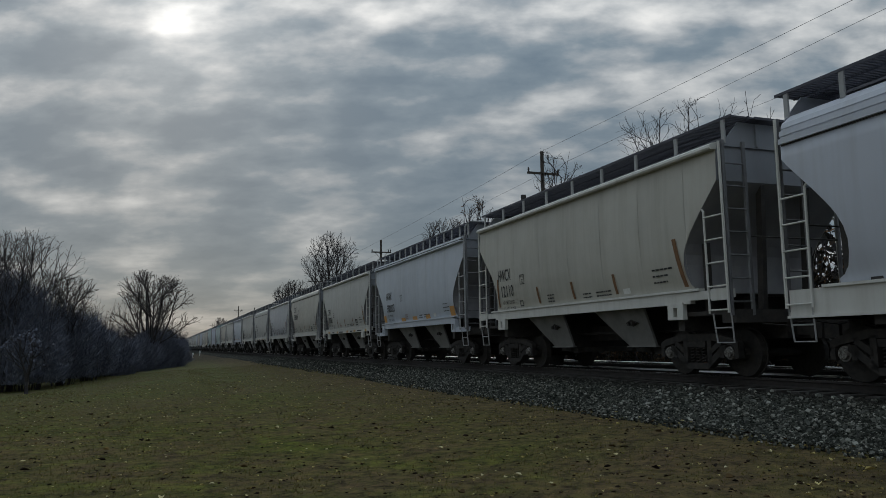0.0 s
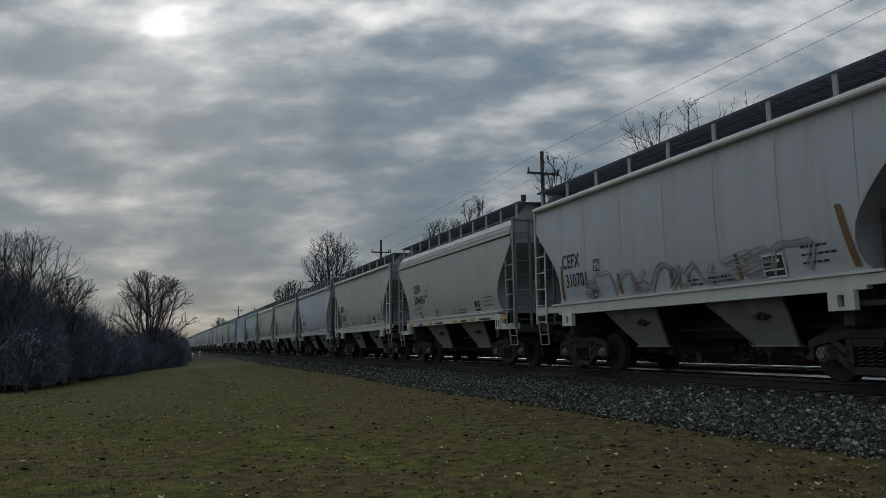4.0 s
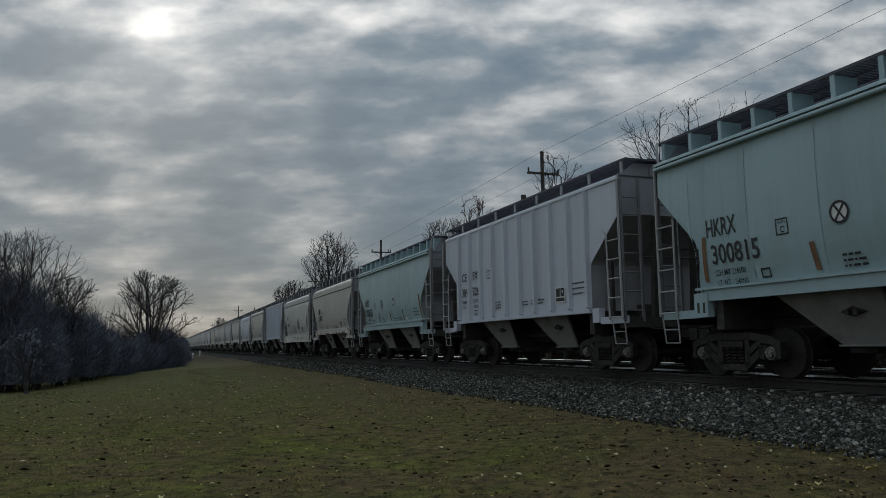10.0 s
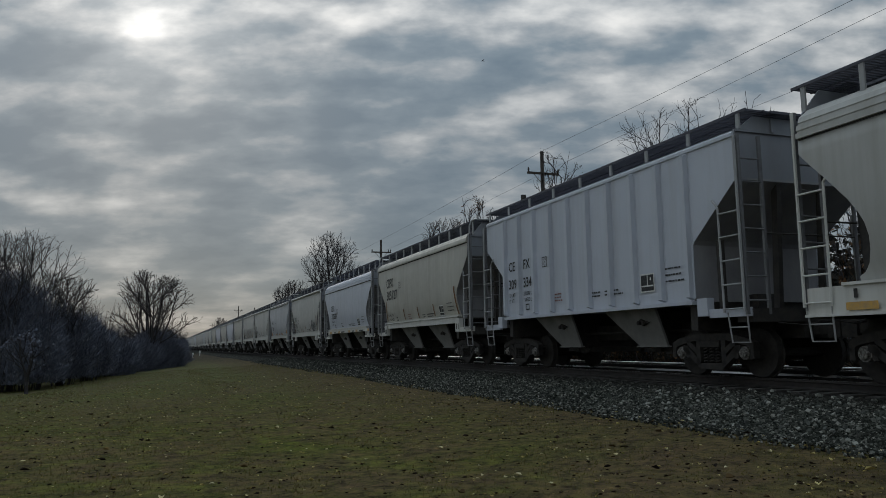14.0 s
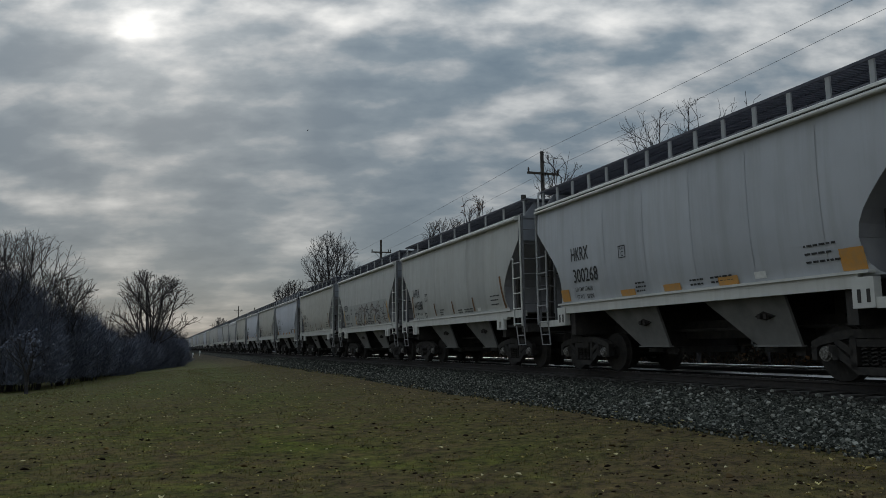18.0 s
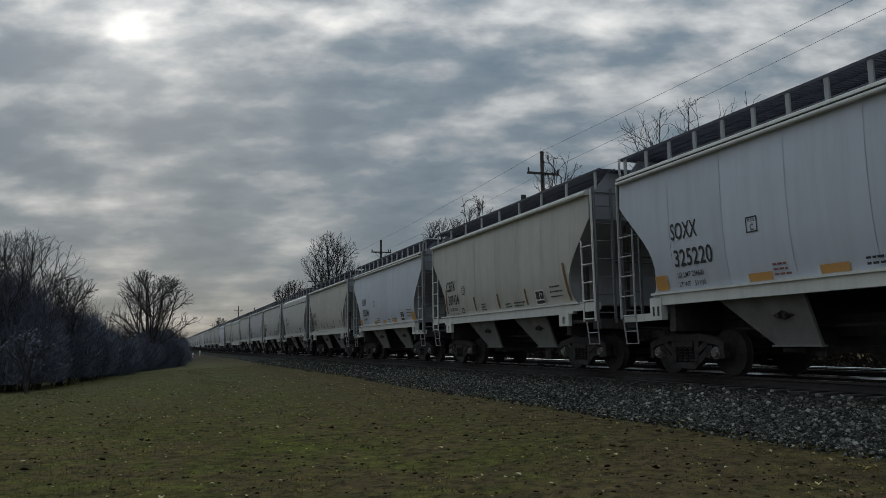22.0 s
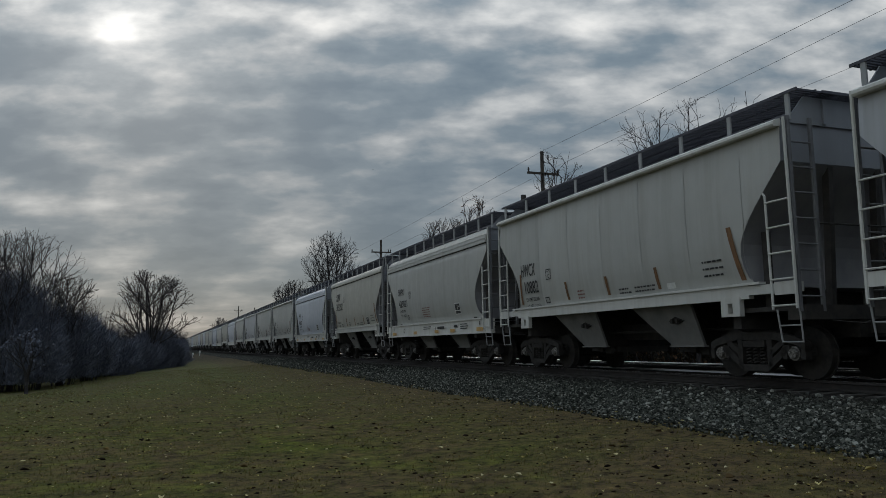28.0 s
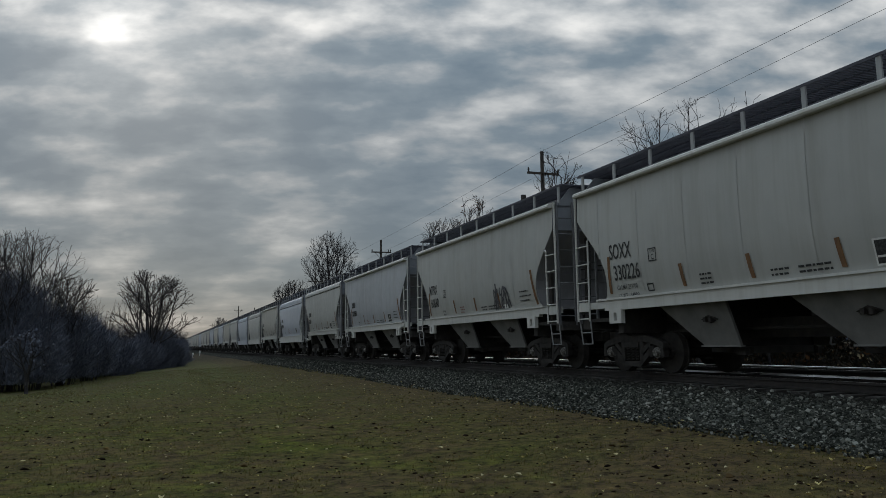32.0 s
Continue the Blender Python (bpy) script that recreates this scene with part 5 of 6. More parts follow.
# ---- plants ----
def prism(verts, faces, p, q, r0, r1, sides):
    d = (q - p).normalized()
    u = d.orthogonal().normalized()
    w = d.cross(u)
    i0 = len(verts)
    for c, r in ((p, r0), (q, r1)):
        for k in range(sides):
            t = 2 * math.pi * k / sides
            verts.append(tuple(c + (u * math.cos(t) + w * math.sin(t)) * r))
    for k in range(sides):
        m = (k + 1) % sides
        faces.append((i0 + k, i0 + m, i0 + sides + m, i0 + sides + k))


def grown(seed, height, spread, low, stems, kids, wild=0.05):
    """A bare tree's nodes, each with the one it grew from: forked stems that carry rows of slanting limbs, branches and twigs out to a lumpy crown."""
    rng = random.Random(seed)
    nodes, up = [Vector((0, 0, 0))], [-1]
    mid, ra, rz = Vector((0, 0, (low + height) / 2)), spread / 2, (height - low) / 2

    def inside(p):
        q = p - mid
        lump = 0.92 + 0.34 * noise.noise((q.x / ra * 1.8 + seed, q.y / ra * 1.8, q.z / rz * 1.8))
        k = math.hypot(q.x / ra, q.y / ra) ** 2 + (q.z / rz) ** 2 * (1.0 if q.z > 0 else 0.5)
        return k < lump

    def limb(k, d, length, lev):
        n = (8, 6, 4, 3)[lev]
        turn = rng.uniform(0, 6.28)
        for i in range(n):
            d = (d + Vector((rng.gauss(0, wild), rng.gauss(0, wild), rng.gauss(0, wild) + (0.02, 0.05, 0.06, 0.05)[lev]))).normalized()
            q = nodes[k] + d * (length / n)
            if lev and not inside(q):
                break
            nodes.append(q)
            up.append(k)
            k = len(nodes) - 1
            f = (i + 1) / n
            if lev < 3 and f > (0.2, 0.25, 0.2)[lev]:
                for _ in range(kids[lev] if rng.random() < 0.85 else kids[lev] - 1):
                    turn += 2.4 + rng.uniform(-0.5, 0.5)
                    o = d.orthogonal().normalized()
                    o.rotate(Matrix.Rotation(turn, 3, d))
                    an = rng.uniform(0.45, 0.95)
                    limb(k, (d * math.cos(an) + o * math.sin(an)).normalized(), length * (0.66 - 0.36 * f) * rng.uniform(0.6, 1.1), lev + 1)

    k = 0
    for i in range(4):
        nodes.append(Vector((rng.gauss(0, 0.02) * low, rng.gauss(0, 0.02) * low, low * 0.8 * (i + 1) / 4)))
        up.append(k)
        k = len(nodes) - 1
    for i in range(stems):
        az, lean = 2 * math.pi * (i + rng.random() * 0.6) / stems, math.atan2(spread * 0.42, height - low) * (0.15 + 0.95 * ((i * 0.618 + 0.1) % 1.0))
        d = Vector((math.sin(lean) * math.cos(az), math.sin(lean) * math.sin(az), math.cos(lean)))
        reach = 0.0
        while reach < height and (inside(nodes[k] + d * reach) or reach < height * 0.25):
            reach += height * 0.02
        limb(k - (i % 2), d, reach, 0)
    return nodes, up


def leaf_quads(verts, faces, rng, c, size):
    a = Vector((rng.gauss(0, 1), rng.gauss(0, 1), rng.gauss(0, 1))).normalized()
    b = a.orthogonal().normalized()
    b.rotate(Matrix.Rotation(rng.uniform(0, 6.28), 3, a))
    e = a.cross(b)
    s = size * rng.uniform(0.6, 1.3)
    i0 = len(verts)
    for u, v in ((-0.5, 0), (0, -0.32), (0.5, 0), (0, 0.32)):
        verts.append(tuple(c + b * (u * s) + e * (v * s)))
    faces.append((i0, i0 + 1, i0 + 2, i0 + 3))


def tree(x, y, seed, height, spread, label, low, kids, stems=4, thin=0.012, leaves=0, leaf=0.1, leaf_mat=None, swell=2.4):
    rng = random.Random(seed)
    nodes, up = grown(seed, height, spread, low, stems, kids)
    load = [0.0] * len(nodes)
    for k in range(len(nodes) - 1, 0, -1):
        load[k] = max(load[k], thin ** swell)
        load[up[k]] += load[k]
    r = [v ** (1 / swell) for v in load]
    ob = new("tree")
    ob.matrix_basis = pose(x, y, ground_z(x, y) - 0.05)
    tagged(ob, label, "tree")
    limit = r[1] * 0.42
    for nm, sides in (("trunk", 7), ("crown", 3)):
        verts, faces = [], []
        for k in range(1, len(nodes)):
            if (r[k] >= limit) == (nm == "trunk"):
                prism(verts, faces, nodes[up[k]], nodes[k], min(r[up[k]], r[k] * 1.5), r[k], sides)
        child(nm, grid_mesh(nm, verts, faces, BARK), ob)
    if leaves:
        verts, faces = [], []
        for i in range(leaves):
            p = rng.choice(nodes[len(nodes) // 8:])
            leaf_quads(verts, faces, rng, p + Vector((rng.gauss(0, 0.08), rng.gauss(0, 0.08), rng.gauss(0, 0.08))), leaf)
        child("foliage", grid_mesh("foliage", verts, faces, leaf_mat or AUTUMN), ob)
    return ob


def twig_sliver(verts, faces, rng, c, out):
    """A single fine twig that points up and outwards."""
    d = (Vector((rng.gauss(0, 0.45), rng.gauss(0, 0.45), rng.uniform(0.25, 1.0))) + out * 0.5).normalized()
    e = d.orthogonal().normalized()
    e.rotate(Matrix.Rotation(rng.uniform(0, 6.28), 3, d))
    L, w, i0 = rng.uniform(0.25, 0.7), rng.uniform(0.010, 0.022), len(verts)
    for u, v in ((0, -1), (0, 1), (1, 0.4), (1, -0.4)):
        verts.append(tuple(c + d * (L * u) + e * (w * v)))
    faces.append((i0, i0 + 1, i0 + 2, i0 + 3))


def bush(x, y, seed, w, h, count, size, label, mat=None, low=0.05, twigs=0):
    """A dense thicket: stems, and small leaves and twigs filling an uneven mound."""
    rng = random.Random(seed)
    ob = new("bush")
    ob.matrix_basis = pose(x, y, ground_z(x, y) - 0.05)
    tagged(ob, label, "bush")
    verts, faces = [], []
    for i in range(26):
        a, r = rng.uniform(0, 6.28), rng.uniform(0.1, 0.9) * w / 2
        foot = Vector((r * 0.4 * math.cos(a), r * 0.4 * math.sin(a), 0))
        mid = Vector((r * 0.8 * math.cos(a), r * 0.8 * math.sin(a), h * rng.uniform(0.4, 0.6)))
        tip = Vector((r * 1.05 * math.cos(a), r * 1.05 * math.sin(a), h * rng.uniform(0.8, 1.12)))
        prism(verts, faces, foot, mid, 0.03, 0.02, 4)
        prism(verts, faces, mid, tip, 0.02, 0.007, 3)
        for j in range(7):
            f = rng.uniform(0.2, 1.0)
            p = mid.lerp(tip, f)
            prism(verts, faces, p, p + Vector((rng.gauss(0, 0.25), rng.gauss(0, 0.25), rng.uniform(0.2, 0.7))), 0.010, 0.006, 3)
    child("woody_frame", grid_mesh("woody_frame", verts, faces, BARK), ob)
    verts, faces = [], []
    while len(faces) < count:
        u = Vector((rng.uniform(-1, 1), rng.uniform(-1, 1), rng.uniform(0, 1)))
        lump = 0.82 + 0.38 * noise.noise((u.x * 2.2 + seed, u.y * 2.2, u.z * 2.2 + seed * 0.3))
        if math.hypot(u.x, u.y) ** 2 + max(0, u.z - 0.25) ** 2 * 1.78 > lump * lump:
            continue
        if twigs and (rng.random() < twigs or (u.z > 0.65 and twigs > 0.7)):
            twig_sliver(verts, faces, rng, Vector((u.x * w / 2, u.y * w / 2, low + u.z * (h - low))), Vector((u.x, u.y, 0)))
        else:
            leaf_quads(verts, faces, rng, Vector((u.x * w / 2, u.y * w / 2, low + u.z * (h - low))), size)
    child("foliage", grid_mesh("foliage", verts, faces, mat or THICKET), ob)
    return ob


# thicket at the edge of the lawn
BARE = "bare multi-stemmed tree with fine upright twigs"
tree(-8.0, 49.0, 3, 9.3, 9.6, BARE + " above the thicket", 2.0, (2, 1, 1), 9, 0.009)
tree(-12.8, 52.0, 5, 9.4, 8.4, BARE + " above the thicket", 2.0, (2, 1, 1), 7, 0.009)
tree(-5.9, 53.0, 6, 7.2, 5.6, BARE + " above the thicket", 1.6, (1, 2, 1), 7, 0.010)
tree(-0.9, 69.0, 12, 8.5, 9.2, BARE + " at the lawn's edge", 0.9, (1, 2, 1), 10, 0.013, 420, 0.12, HEDGE)
tree(-6.45, 44.1, 21, 3.4, 2.6, "small dark tree with a short bare trunk on the lawn's edge", 1.1, (1, 1, 1), 4, 0.010, 700, 0.14, THICKET)
# the same belt runs on beside the lawn
tree(-19.0, 44.0, 7, 9.8, 9.0, BARE + " above the thicket", 2.4, (1, 1, 1), 7, 0.014)
tree(-24.5, 33.0, 8, 10.4, 9.0, BARE + " above the thicket", 2.4, (1, 1, 1), 7, 0.014)
tree(-28.0, 20.0, 9, 10.0, 9.5, BARE + " above the thicket", 2.4, (1, 1, 1), 7, 0.014)
DARK = "dark leafless thicket of dense twigs"
for i, (bx, by, bw, bh) in enumerate(((-14.0, 54, 5.5, 6.6), (-11.0, 50, 5.0, 6.6), (-8.8, 48, 4.6, 6.4), (-7.2, 49, 4.0, 5.9), (-9.5, 57, 5.5, 7.2), (-5.9, 53, 3.8, 4.8), (-4.9, 58, 4.0, 4.3), (-6.5, 64, 5.0, 5.6), (-3.4, 63, 3.6, 3.6), (-2.2, 68, 4.0, 3.9), (-4.0, 72, 5.0, 4.6),
                                      (-0.9, 71, 4.0, 3.9), (0.1, 73, 3.8, 3.7), (0.8, 79, 3.2, 3.4), (0.0, 84, 5.0, 4.2), (1.0, 92, 4.0, 3.8), (1.4, 108, 4.4, 4.0), (-17.5, 60, 6.0, 5.0))):
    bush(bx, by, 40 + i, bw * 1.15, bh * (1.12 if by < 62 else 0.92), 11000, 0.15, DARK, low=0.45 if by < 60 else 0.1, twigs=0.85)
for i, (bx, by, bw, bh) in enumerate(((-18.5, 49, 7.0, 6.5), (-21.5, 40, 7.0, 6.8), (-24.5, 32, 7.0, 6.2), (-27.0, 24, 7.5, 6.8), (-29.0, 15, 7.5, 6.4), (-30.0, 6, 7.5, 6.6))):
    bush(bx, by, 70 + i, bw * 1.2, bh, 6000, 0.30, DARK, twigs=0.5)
# thin bare saplings in front of the thicket
for x, y, h in ((-4.35, 56.5, 1.9), (-4.02, 56.0, 2.3), (-3.1, 62.0, 1.9), (-2.2, 64.0, 1.7)):
    tree(x, y, 60 + int(h * 10), h, 0.5, "thin bare sapling in front of the thicket", h * 0.5, (1, 0, 0), 2, 0.010)
# trees across the tracks
tree(23.7, 111.0, 31, 18.9, 9.4, "tall bare tree across the tracks", 6.5, (2, 1, 1), 8, 0.018)
tree(18.3, 114.0, 33, 11.6, 6.5, "half-bare tree with dark leaf clusters across the tracks", 3.5, (1, 2, 1), 6, 0.018, 520, 0.20, HEDGE)
tree(29.0, 118.0, 34, 14.2, 7.0, "bare tree across the tracks", 5.0, (1, 2, 1), 5, 0.018)
tree(20.7, 48.5, 35, 12.1, 2.6, "autumn tree with russet leaves on upright twigs", 7.5, (1, 1, 1), 6, 0.011, 420, 0.12, AUTUMN)
tree(20.9, 55.0, 36, 11.7, 5.0, "bare shrubby tree with upright twigs", 6.5, (1, 2, 1), 7, 0.011, 90, 0.11, AUTUMN)
tree(22.4, 48.0, 37, 11.2, 4.4, "thin bare tree with a few dry leaves", 6.5, (1, 1, 1), 6, 0.011, 160, 0.11, AUTUMN)
tree(19.45, 34.4, 38, 11.6, 2.9, "thin tree with scattered dark leaves by the power pole", 7.0, (1, 1, 1), 6, 0.009, 520, 0.09, HEDGE)
tree(20.2, 24.9, 39, 11.5, 6.4, "bare tree with spreading fine branches", 6.6, (1, 2, 1), 5, 0.006)
tree(19.15, 20.0, 41, 10.1, 1.6, "bare sapling with a few twigs", 7.5, (1, 1, 0), 2, 0.008)
tree(14.2, 205.0, 42, 9.4, 7.0, "far bare tree beside the track", 3.0, (1, 1, 1), 5, 0.03)
tree(19.5, 225.0, 43, 9.0, 7.0, "far bare tree beside the track", 3.0, (1, 1, 1), 5, 0.03)
for i in range(34):
    r2 = random.Random(200 + i)
    bush(22.6 + r2.uniform(-0.6, 1.6), 2 + i * 4.2 + r2.uniform(-1.0, 1.0), 90 + i, r2.uniform(5.0, 6.4), r2.uniform(5.6, 7.2), 5200, 0.20, "dark hedge bush beyond the tracks", HEDGE, twigs=0.5)
for i in range(20):
    r2 = random.Random(300 + i)
    bush(29.5 + r2.uniform(-1, 1), 6 + i * 8.0, 400 + i, 9.5, r2.uniform(8.6, 9.4), 4200, 0.5, "dense dark shrub behind the hedge", HEDGE)


def far_woods():
    rng = random.Random(77)
    verts, faces = [], []
    for i in range(9000):
        x = rng.uniform(-260, 320)
        if -25 < x < 18:
            continue
        y = 210 + rng.uniform(0, 60) + abs(x) * 0.1
        h = (7 + 4 * noise.noise((x * 0.05, 2.0, 0.0))) * rng.random() ** 0.7
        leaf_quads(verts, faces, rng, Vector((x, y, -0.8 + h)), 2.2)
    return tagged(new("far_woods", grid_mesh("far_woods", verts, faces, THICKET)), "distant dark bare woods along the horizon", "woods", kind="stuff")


far_woods()


# ---- poles and wires ----
def utility_pole(x, y, top, arm_z, label):
    ob = new("utility_pole")
    z = ground_z(x, y)
    ob.matrix_basis = pose(x, y, z)
    tagged(ob, label, "utility pole", "utility poles")
    bm = bmesh.new()
    tube(bm, [(0, 0, -0.2), (0, 0, (top - z) * 0.5), (0, 0, top - z)], [0.15, 0.125, 0.10], 10)
    part("pole", bm, POLE_WOOD, ob)
    bm = bmesh.new()
    a = arm_z - z
    box(bm, -1.0, 1.0, -0.16, -0.06, a - 0.06, a + 0.06)
    part("crossarm", bm, POLE_WOOD, ob)
    for s in (-1, 1):
        bm = bmesh.new()
        tube(bm, [(s * 0.62, -0.13, a - 0.05), (0, -0.13, a - 0.72)], 0.022, 5)
        part("brace", bm, POLE_WOOD, ob)
    for dx, dz in ((-0.93, 0), (0.72, 0), (0.95, 0)):
        bm = bmesh.new()
        tube(bm, [(dx, -0.11, a + 0.06), (dx, -0.11, a + 0.16), (dx, -0.11, a + 0.30)], [0.025, 0.06, 0.035], 8)
        part("insulator", bm, DARK_STEEL, ob)
    return ob


utility_pole(20.0, 37.2, 11.54, 10.22, "dark wooden utility pole with one crossarm")
utility_pole(20.0, 71.0, 11.02, 9.78, "dark wooden utility pole with one crossarm")
utility_pole(18.0, 197.0, 11.1, 9.9, "far wooden utility pole")
utility_pole(22.3, 200.0, 10.9, 9.7, "far wooden utility pole")
utility_pole(20.0, 105.0, 11.0, 9.7, "dark wooden utility pole with one crossarm")
utility_pole(20.0, 3.5, 11.0, 9.7, "dark wooden utility pole with one crossarm")
# short signal pole top that shows over the cars
bm = bmesh.new()
tube(bm, [(0, 0, -0.2), (0, 0, 9.35)], 0.08, 8)
sp = new("signal_pole")
sp.matrix_basis = pose(18.75, 37.2, ground_z(18.75, 37.2))
tagged(sp, "short dark pole with a small box on top", "pole")
part("pole", bm, POLE_WOOD, sp)
bm = bmesh.new()
box(bm, -0.10, 0.12, -0.10, 0.10, 9.2, 9.55)
part("box", bm, DARK_STEEL, sp)


def marker_post(x, y, h):
    ob = new("marker_post")
    ob.matrix_basis = pose(x, y, ground_z(x, y))
    tagged(ob, "short white marker post beside the track", "post", "marker posts")
    bm = bmesh.new()
    box(bm, -0.06, 0.06, -0.05, 0.05, -0.1, h)
    hexa(bm, [(-0.06, -0.05, h), (0.06, -0.05, h), (0.06, 0.05, h), (-0.06, 0.05, h)], [(-0.03, -0.02, h + 0.06), (0.03, -0.02, h + 0.06), (0.03, 0.02, h + 0.06), (-0.03, 0.02, h + 0.06)])
    part("post", bm, WHITE_TRIM, ob)
    bm = bmesh.new()
    box(bm, -0.14, 0.14, -0.075, -0.052, h * 0.62, h * 0.98)
    part("plate", bm, PLACARD, ob)


marker_post(4.7, 127.0, 0.75)
marker_post(6.6, 146.0, 0.95)


def power_line():
    ob = new("power_line")
    tagged(ob, "thin dark overhead wires strung between wooden poles", "wires")
    for dx, zs, r in ((0.0, (11.15, 11.54, 11.02, 11.0), 0.0075), (0.72, (11.05, 10.62, 10.1, 10.0), 0.0075), (0.0, (9.15, 9.25, 9.0, 8.9), 0.006)):
        ys = (3.5, 37.2, 71.0, 105.0)
        bm = bmesh.new()
        pts = []
        for (ya, za), (yb, zb) in zip(zip(ys, zs), list(zip(ys, zs))[1:]):
            for i in range(8):
                t = i / 8
                pts.append((20.0 + dx, ya + (yb - ya) * t, za + (zb - za) * t - 0.08 * 4 * t * (1 - t)))
        pts.append((20.0 + dx, ys[-1], zs[-1]))
        tube(bm, pts, r, 4)
        part("wire", bm, WIRE, ob)


power_line()


# ---- road beyond the thicket ----
def road():
    verts, faces = [], []
    for i in range(40):
        t = i / 39
        y = 58 + 60 * t
        x = -13.5 - 3.0 * math.sin(t * 2.4) - 6 * t
        for w in (-2.6, 2.6):
            verts.append((x + w, y, ground_z(x, y) + 0.04))
    faces = [(2 * i, 2 * i + 1, 2 * i + 3, 2 * i + 2) for i in range(39)]
    return tagged(new("road", grid_mesh("road", verts, faces, ASPHALT)), "pale narrow road behind the thicket", "road", kind="structure")


road()


# ---- small ground cover ----
def grass():
    rng = np.random.default_rng(5)
    n = 170000
    # denser towards the near edge of the lawn
    y = 3.8 + 58.0 * rng.random(n) ** 2.0
    x = -0.35 * y - 1.5 + (0.35 * y + 1.5 + 8.2) * rng.random(n)
    keep = x < np.array([foot_x(v) for v in y]) + 0.1
    x, y = x[keep], y[keep]
    n = len(x)
    z = np.array([ground_z(a, b) for a, b in zip(x, y)])
    tuft = np.array([noise.noise((a * 0.9, b * 0.9, 2.0)) for a, b in zip(x, y)])
    h = (0.010 + 0.022 * rng.random(n)) * (1 + 0.7 * tuft) * (0.8 + y * 0.012)
    w = (0.0035 + 0.004 * rng.random(n)) * (0.8 + y * 0.035)
    a = rng.random(n) * 6.283
    lean = rng.normal(0, 0.6, (n, 2)) * h[:, None]
    v = np.empty((n, 3, 3))
    v[:, 0] = np.stack([x - np.cos(a) * w, y - np.sin(a) * w, z - 0.005], 1)
    v[:, 1] = np.stack([x + np.cos(a) * w, y + np.sin(a) * w, z - 0.005], 1)
    v[:, 2] = np.stack([x + lean[:, 0], y + lean[:, 1], z + h], 1)
    me = grid_mesh("grass", v.reshape(-1, 3).tolist(), [(3 * i, 3 * i + 1, 3 * i + 2) for i in range(n)], BLADE)
    return tagged(new("grass", me), "short tufts of brown and green grass", "grass", kind="stuff")


grass()


def fallen_leaves():
    rng = random.Random(8)
    verts, faces = [], []
    for i in range(5600):
        y = 4.6 + 38 * rng.random() ** 1.7
        x = -0.35 * y - 1 + (0.35 * y + 1 + foot_x(y)) * rng.random()
        s = rng.uniform(0.012, 0.036) * (1.9 if rng.random() < 0.07 else 1)
        a, z = rng.uniform(0, 6.28), ground_z(x, y) + rng.uniform(0.02, 0.045)
        ca, sa, i0 = math.cos(a), math.sin(a), len(verts)
        for u, v, dz in ((-1, 0, 0.2), (-0.3, -0.55, 0.45), (0.5, -0.45, 0.5), (1, 0, 0.1), (0.5, 0.45, 0.45), (-0.3, 0.55, 0.5), (0, 0, 0)):
            verts.append((x + (u * ca - v * sa) * s, y + (u * sa + v * ca) * s, z + dz * s * rng.uniform(0.6, 1.5)))
        faces.extend((i0 + k, i0 + (k + 1) % 6, i0 + 6) for k in range(6))
    return tagged(new("fallen_leaves", grid_mesh("fallen_leaves", verts, faces, LEAF_DRY)), "curled dry leaves scattered over the lawn", "leaves", kind="stuff")


fallen_leaves()


# ---- stones and ties ----
def stone_points(rng, size):
    """Eight corners of a broken stone, twelve faces."""
    pts = []
    for sx in (-1, 1):
        for sy in (-1, 1):
            for sz in (-1, 1):
                pts.append(Vector((sx * rng.uniform(0.25, 0.55), sy * rng.uniform(0.25, 0.55), sz * rng.uniform(0.2, 0.45))) * size)
    turn = Euler((rng.uniform(0, 6.28), rng.uniform(0, 6.28), rng.uniform(0, 6.28))).to_matrix()
    return [turn @ p for p in pts]


STONE_FACES = [(0, 1, 3, 2), (4, 6, 7, 5), (0, 4, 5, 1), (2, 3, 7, 6), (0, 2, 6, 4), (1, 5, 7, 3)]


def stones():
    rng = random.Random(19)
    verts, faces = [], []
    for y0, y1, count, k in ((5.5, 14, 22000, 1.0), (14, 30, 16000, 1.15), (30, 70, 7000, 1.35)):
        for _ in range(count):
            y = rng.uniform(y0, y1)
            f = foot_x(y)
            x = f - 0.12 + (9.95 - f) * rng.random() if rng.random() < 0.93 else f - 0.5 * rng.random() ** 2
            s = rng.uniform(0.024, 0.056) * k
            c = Vector((x, y, max(ballast_z(x, y), ground_z(x, y)) + 0.012))
            i0 = len(verts)
            verts.extend(tuple(c + p) for p in stone_points(rng, s))
            faces.extend(tuple(i0 + i for i in q) for q in STONE_FACES)
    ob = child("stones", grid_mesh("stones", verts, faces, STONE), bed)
    tagged(ob, "loose grey crushed stones", kind="stuff")
    shapes = []
    for i in range(12):
        shapes.append(grid_mesh("stone", [tuple(p) for p in stone_points(rng, 0.062)], STONE_FACES, STONE_ONE))
    for i in range(300):
        y = rng.uniform(6.0, 13.0)
        f = foot_x(y)
        x = f + (9.9 - f) * rng.random()
        child("stone", shapes[i % 12], bed, at=pose(x, y, ballast_z(x, y) + 0.035, rng.uniform(0, 360), rng.uniform(0, 360), rng.uniform(0, 360)))


m = Mat("single_ballast_stone", (0.2, 0.2, 0.2), 0.85)
STONE_ONE = m.base(m.ramp(m.random(), [(0.0, (0.026, 0.028, 0.024)), (0.6, (0.08, 0.085, 0.073)), (1.0, (0.34, 0.34, 0.30))])).bump(m.noise(40, 4), 0.4, 0.01).m
stones()


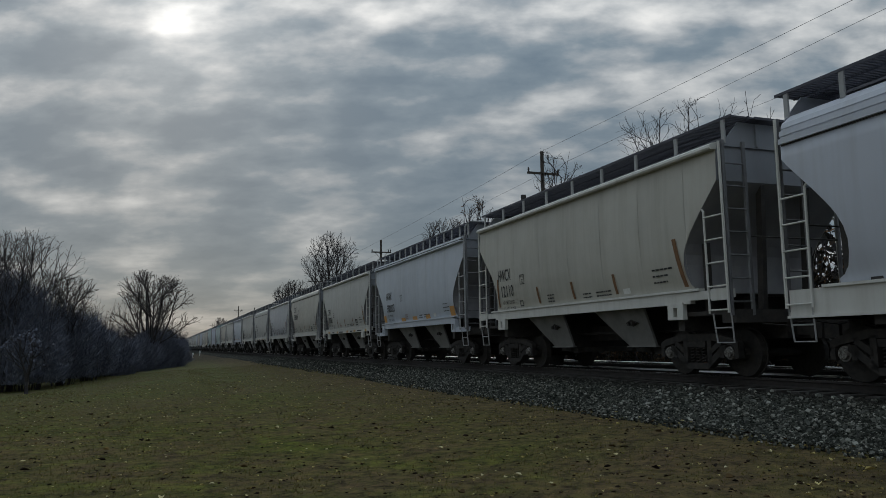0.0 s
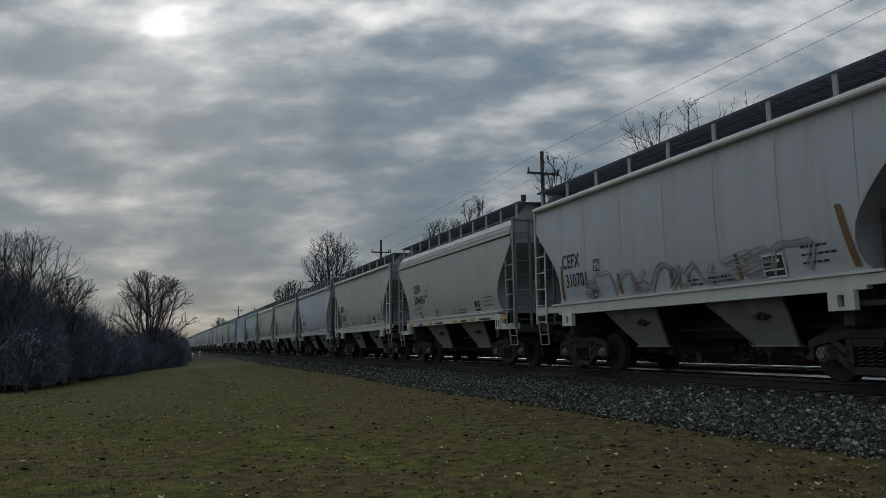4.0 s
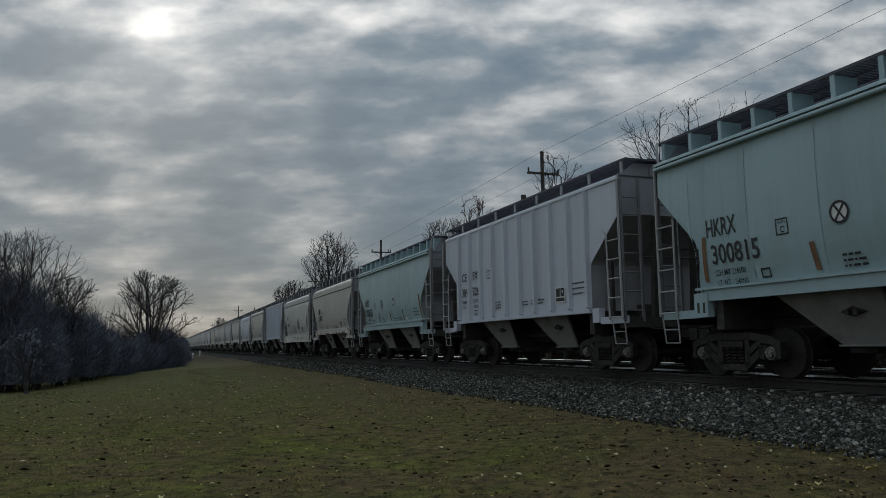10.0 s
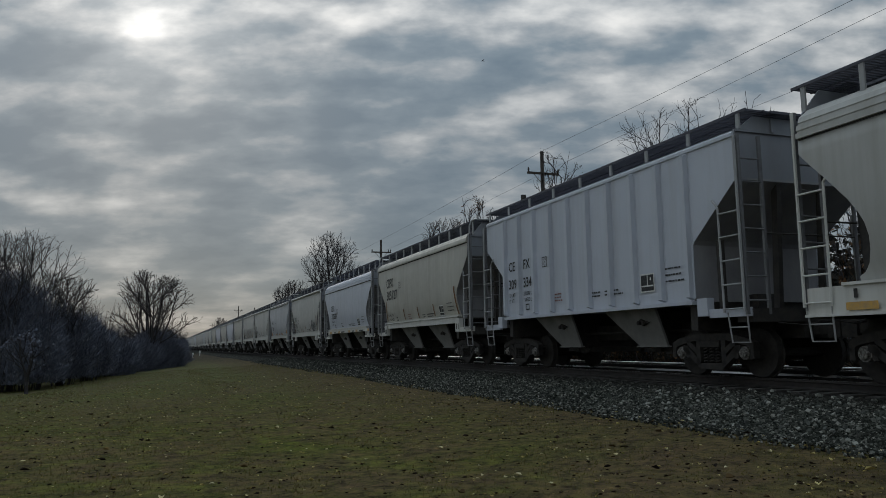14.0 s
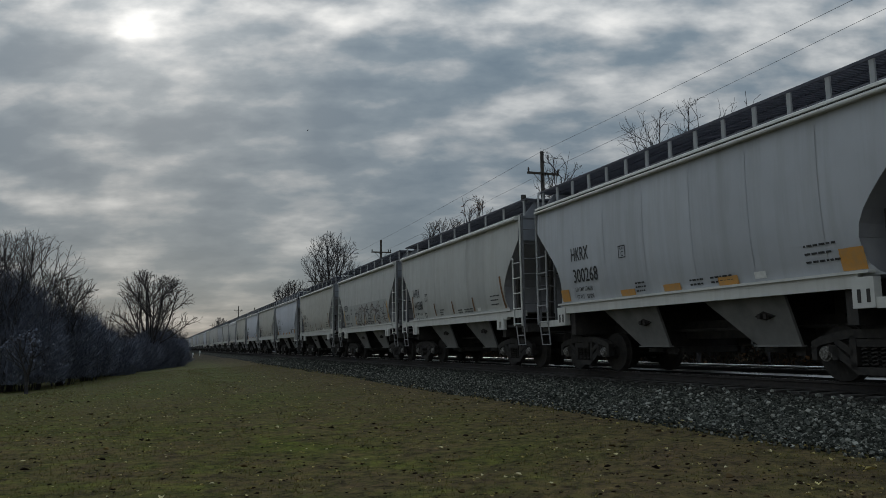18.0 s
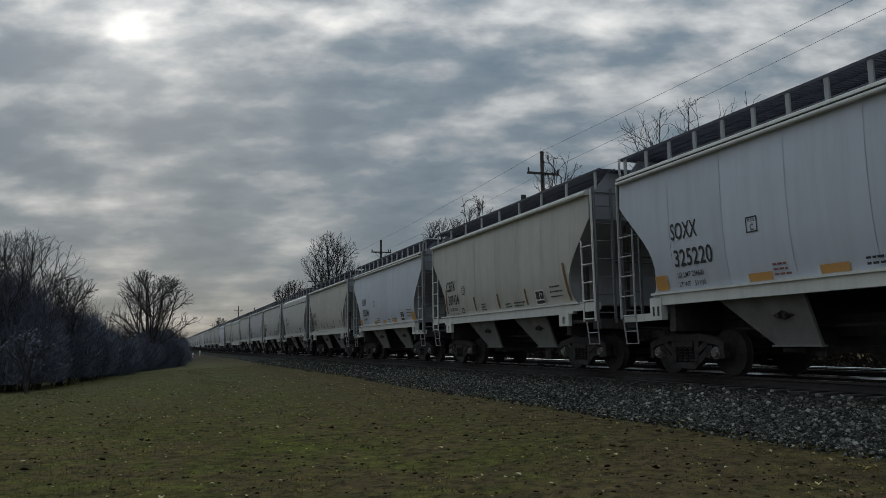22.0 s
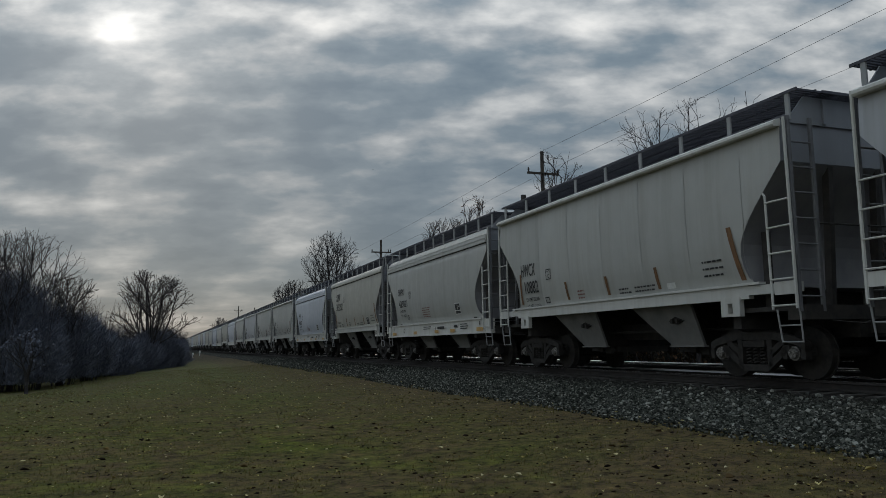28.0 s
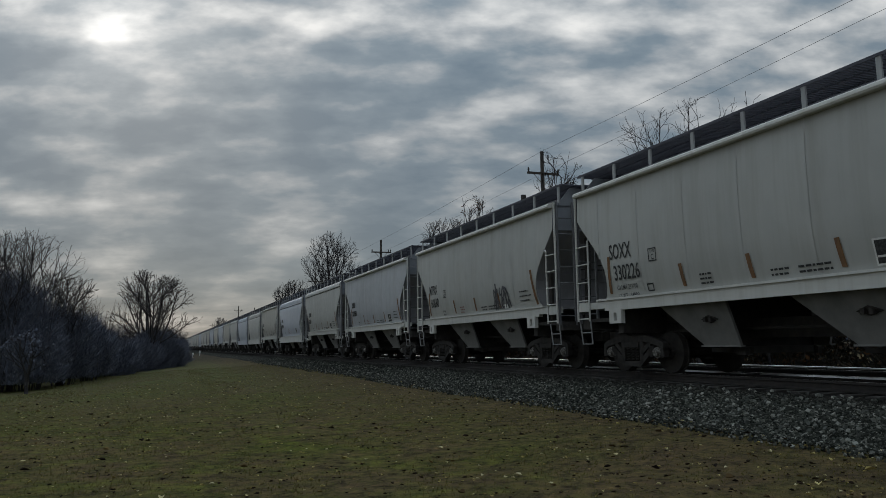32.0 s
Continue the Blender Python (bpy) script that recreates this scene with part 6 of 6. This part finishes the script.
def ties():
    bm = bmesh.new()
    box(bm, -1.3, 1.3, -0.115, 0.115, -0.34, -0.175)
    one = mesh("tie", bm, TIE_WOOD)
    for x, y0, n in ((TC, 0.0, 180), (14.97, 6.0, 60)):
        for i in range(n):
            child("tie", one, bed, at=pose(x, y0 + 0.5 * i, 0))


ties()


# ---- a bird over the tracks ----
def bird():
    ob = new("bird")
    tagged(ob, "small dark bird gliding under the clouds", "bird")
    bm = bmesh.new()
    tube(bm, [(0, -0.20, 0), (0, -0.10, 0.0), (0, 0.05, 0.01), (0, 0.16, 0.02), (0, 0.22, 0.01)], [0.012, 0.045, 0.06, 0.035, 0.01], 8)
    part("body", bm, FEATHER, ob)
    for s in (-1, 1):
        bm = bmesh.new()
        hexa(bm, [(s * 0.04, -0.05, 0.02), (s * 0.04, 0.10, 0.02), (s * 0.22, 0.12, 0.10), (s * 0.22, -0.02, 0.10)], [(s * 0.04, -0.05, 0.035), (s * 0.04, 0.10, 0.04), (s * 0.22, 0.12, 0.112), (s * 0.22, -0.02, 0.108)])
        hexa(bm, [(s * 0.22, -0.02, 0.10), (s * 0.22, 0.12, 0.10), (s * 0.46, 0.02, 0.06), (s * 0.46, -0.04, 0.06)], [(s * 0.22, -0.02, 0.11), (s * 0.22, 0.12, 0.112), (s * 0.46, 0.02, 0.066), (s * 0.46, -0.04, 0.066)])
        part("wing", bm, FEATHER, ob)
    bm = bmesh.new()
    hexa(bm, [(-0.02, -0.18, -0.005), (0.02, -0.18, -0.005), (0.06, -0.32, -0.005), (-0.06, -0.32, -0.005)], [(-0.02, -0.18, 0.005), (0.02, -0.18, 0.005), (0.06, -0.32, 0.003), (-0.06, -0.32, 0.003)])
    part("tail", bm, FEATHER, ob)
    for ch in ob.children:
        ch.data.transform(Matrix.Scale(0.65, 4))
    return ob


FEATHER = Mat("dark_feather", (0.025, 0.025, 0.028), 0.7).m
crow = bird()
BIRD_PATH = [(0.0, 88.3, 19.1, 40.1), (11.5, 28.3, 29.1, 20.1), (12, 28.7, 35.8, 20.7), (13, 28.2, 50.4, 23.3), (14, 28.3, 63.9, 27.8), (17, 23.0, 102.9, 32.2), (19, 18.9, 128.6, 37.1), (21, 17.9, 154.4, 38.7), (23, 22.0, 174.7, 38.1), (25, 36.4, 191.9, 43.6), (28, 58.5, 216.1, 53.6), (32, 84.3, 237.6, 64.2)]


# ---- what moves ----
def motions():
    for k, car in CARS:
        walk(car, [(t, pose(TC, car_y(k, s), 0)) for t, s in RUN])
    walk(crow, [(t, pose(x, y, z, 0, 0, 60 + 2 * t)) for t, x, y, z in BIRD_PATH])
    walk(backdrop, [(0.0, pose(47, -32, 0)), (32.0, pose(-47, 32, 0))])


motions()
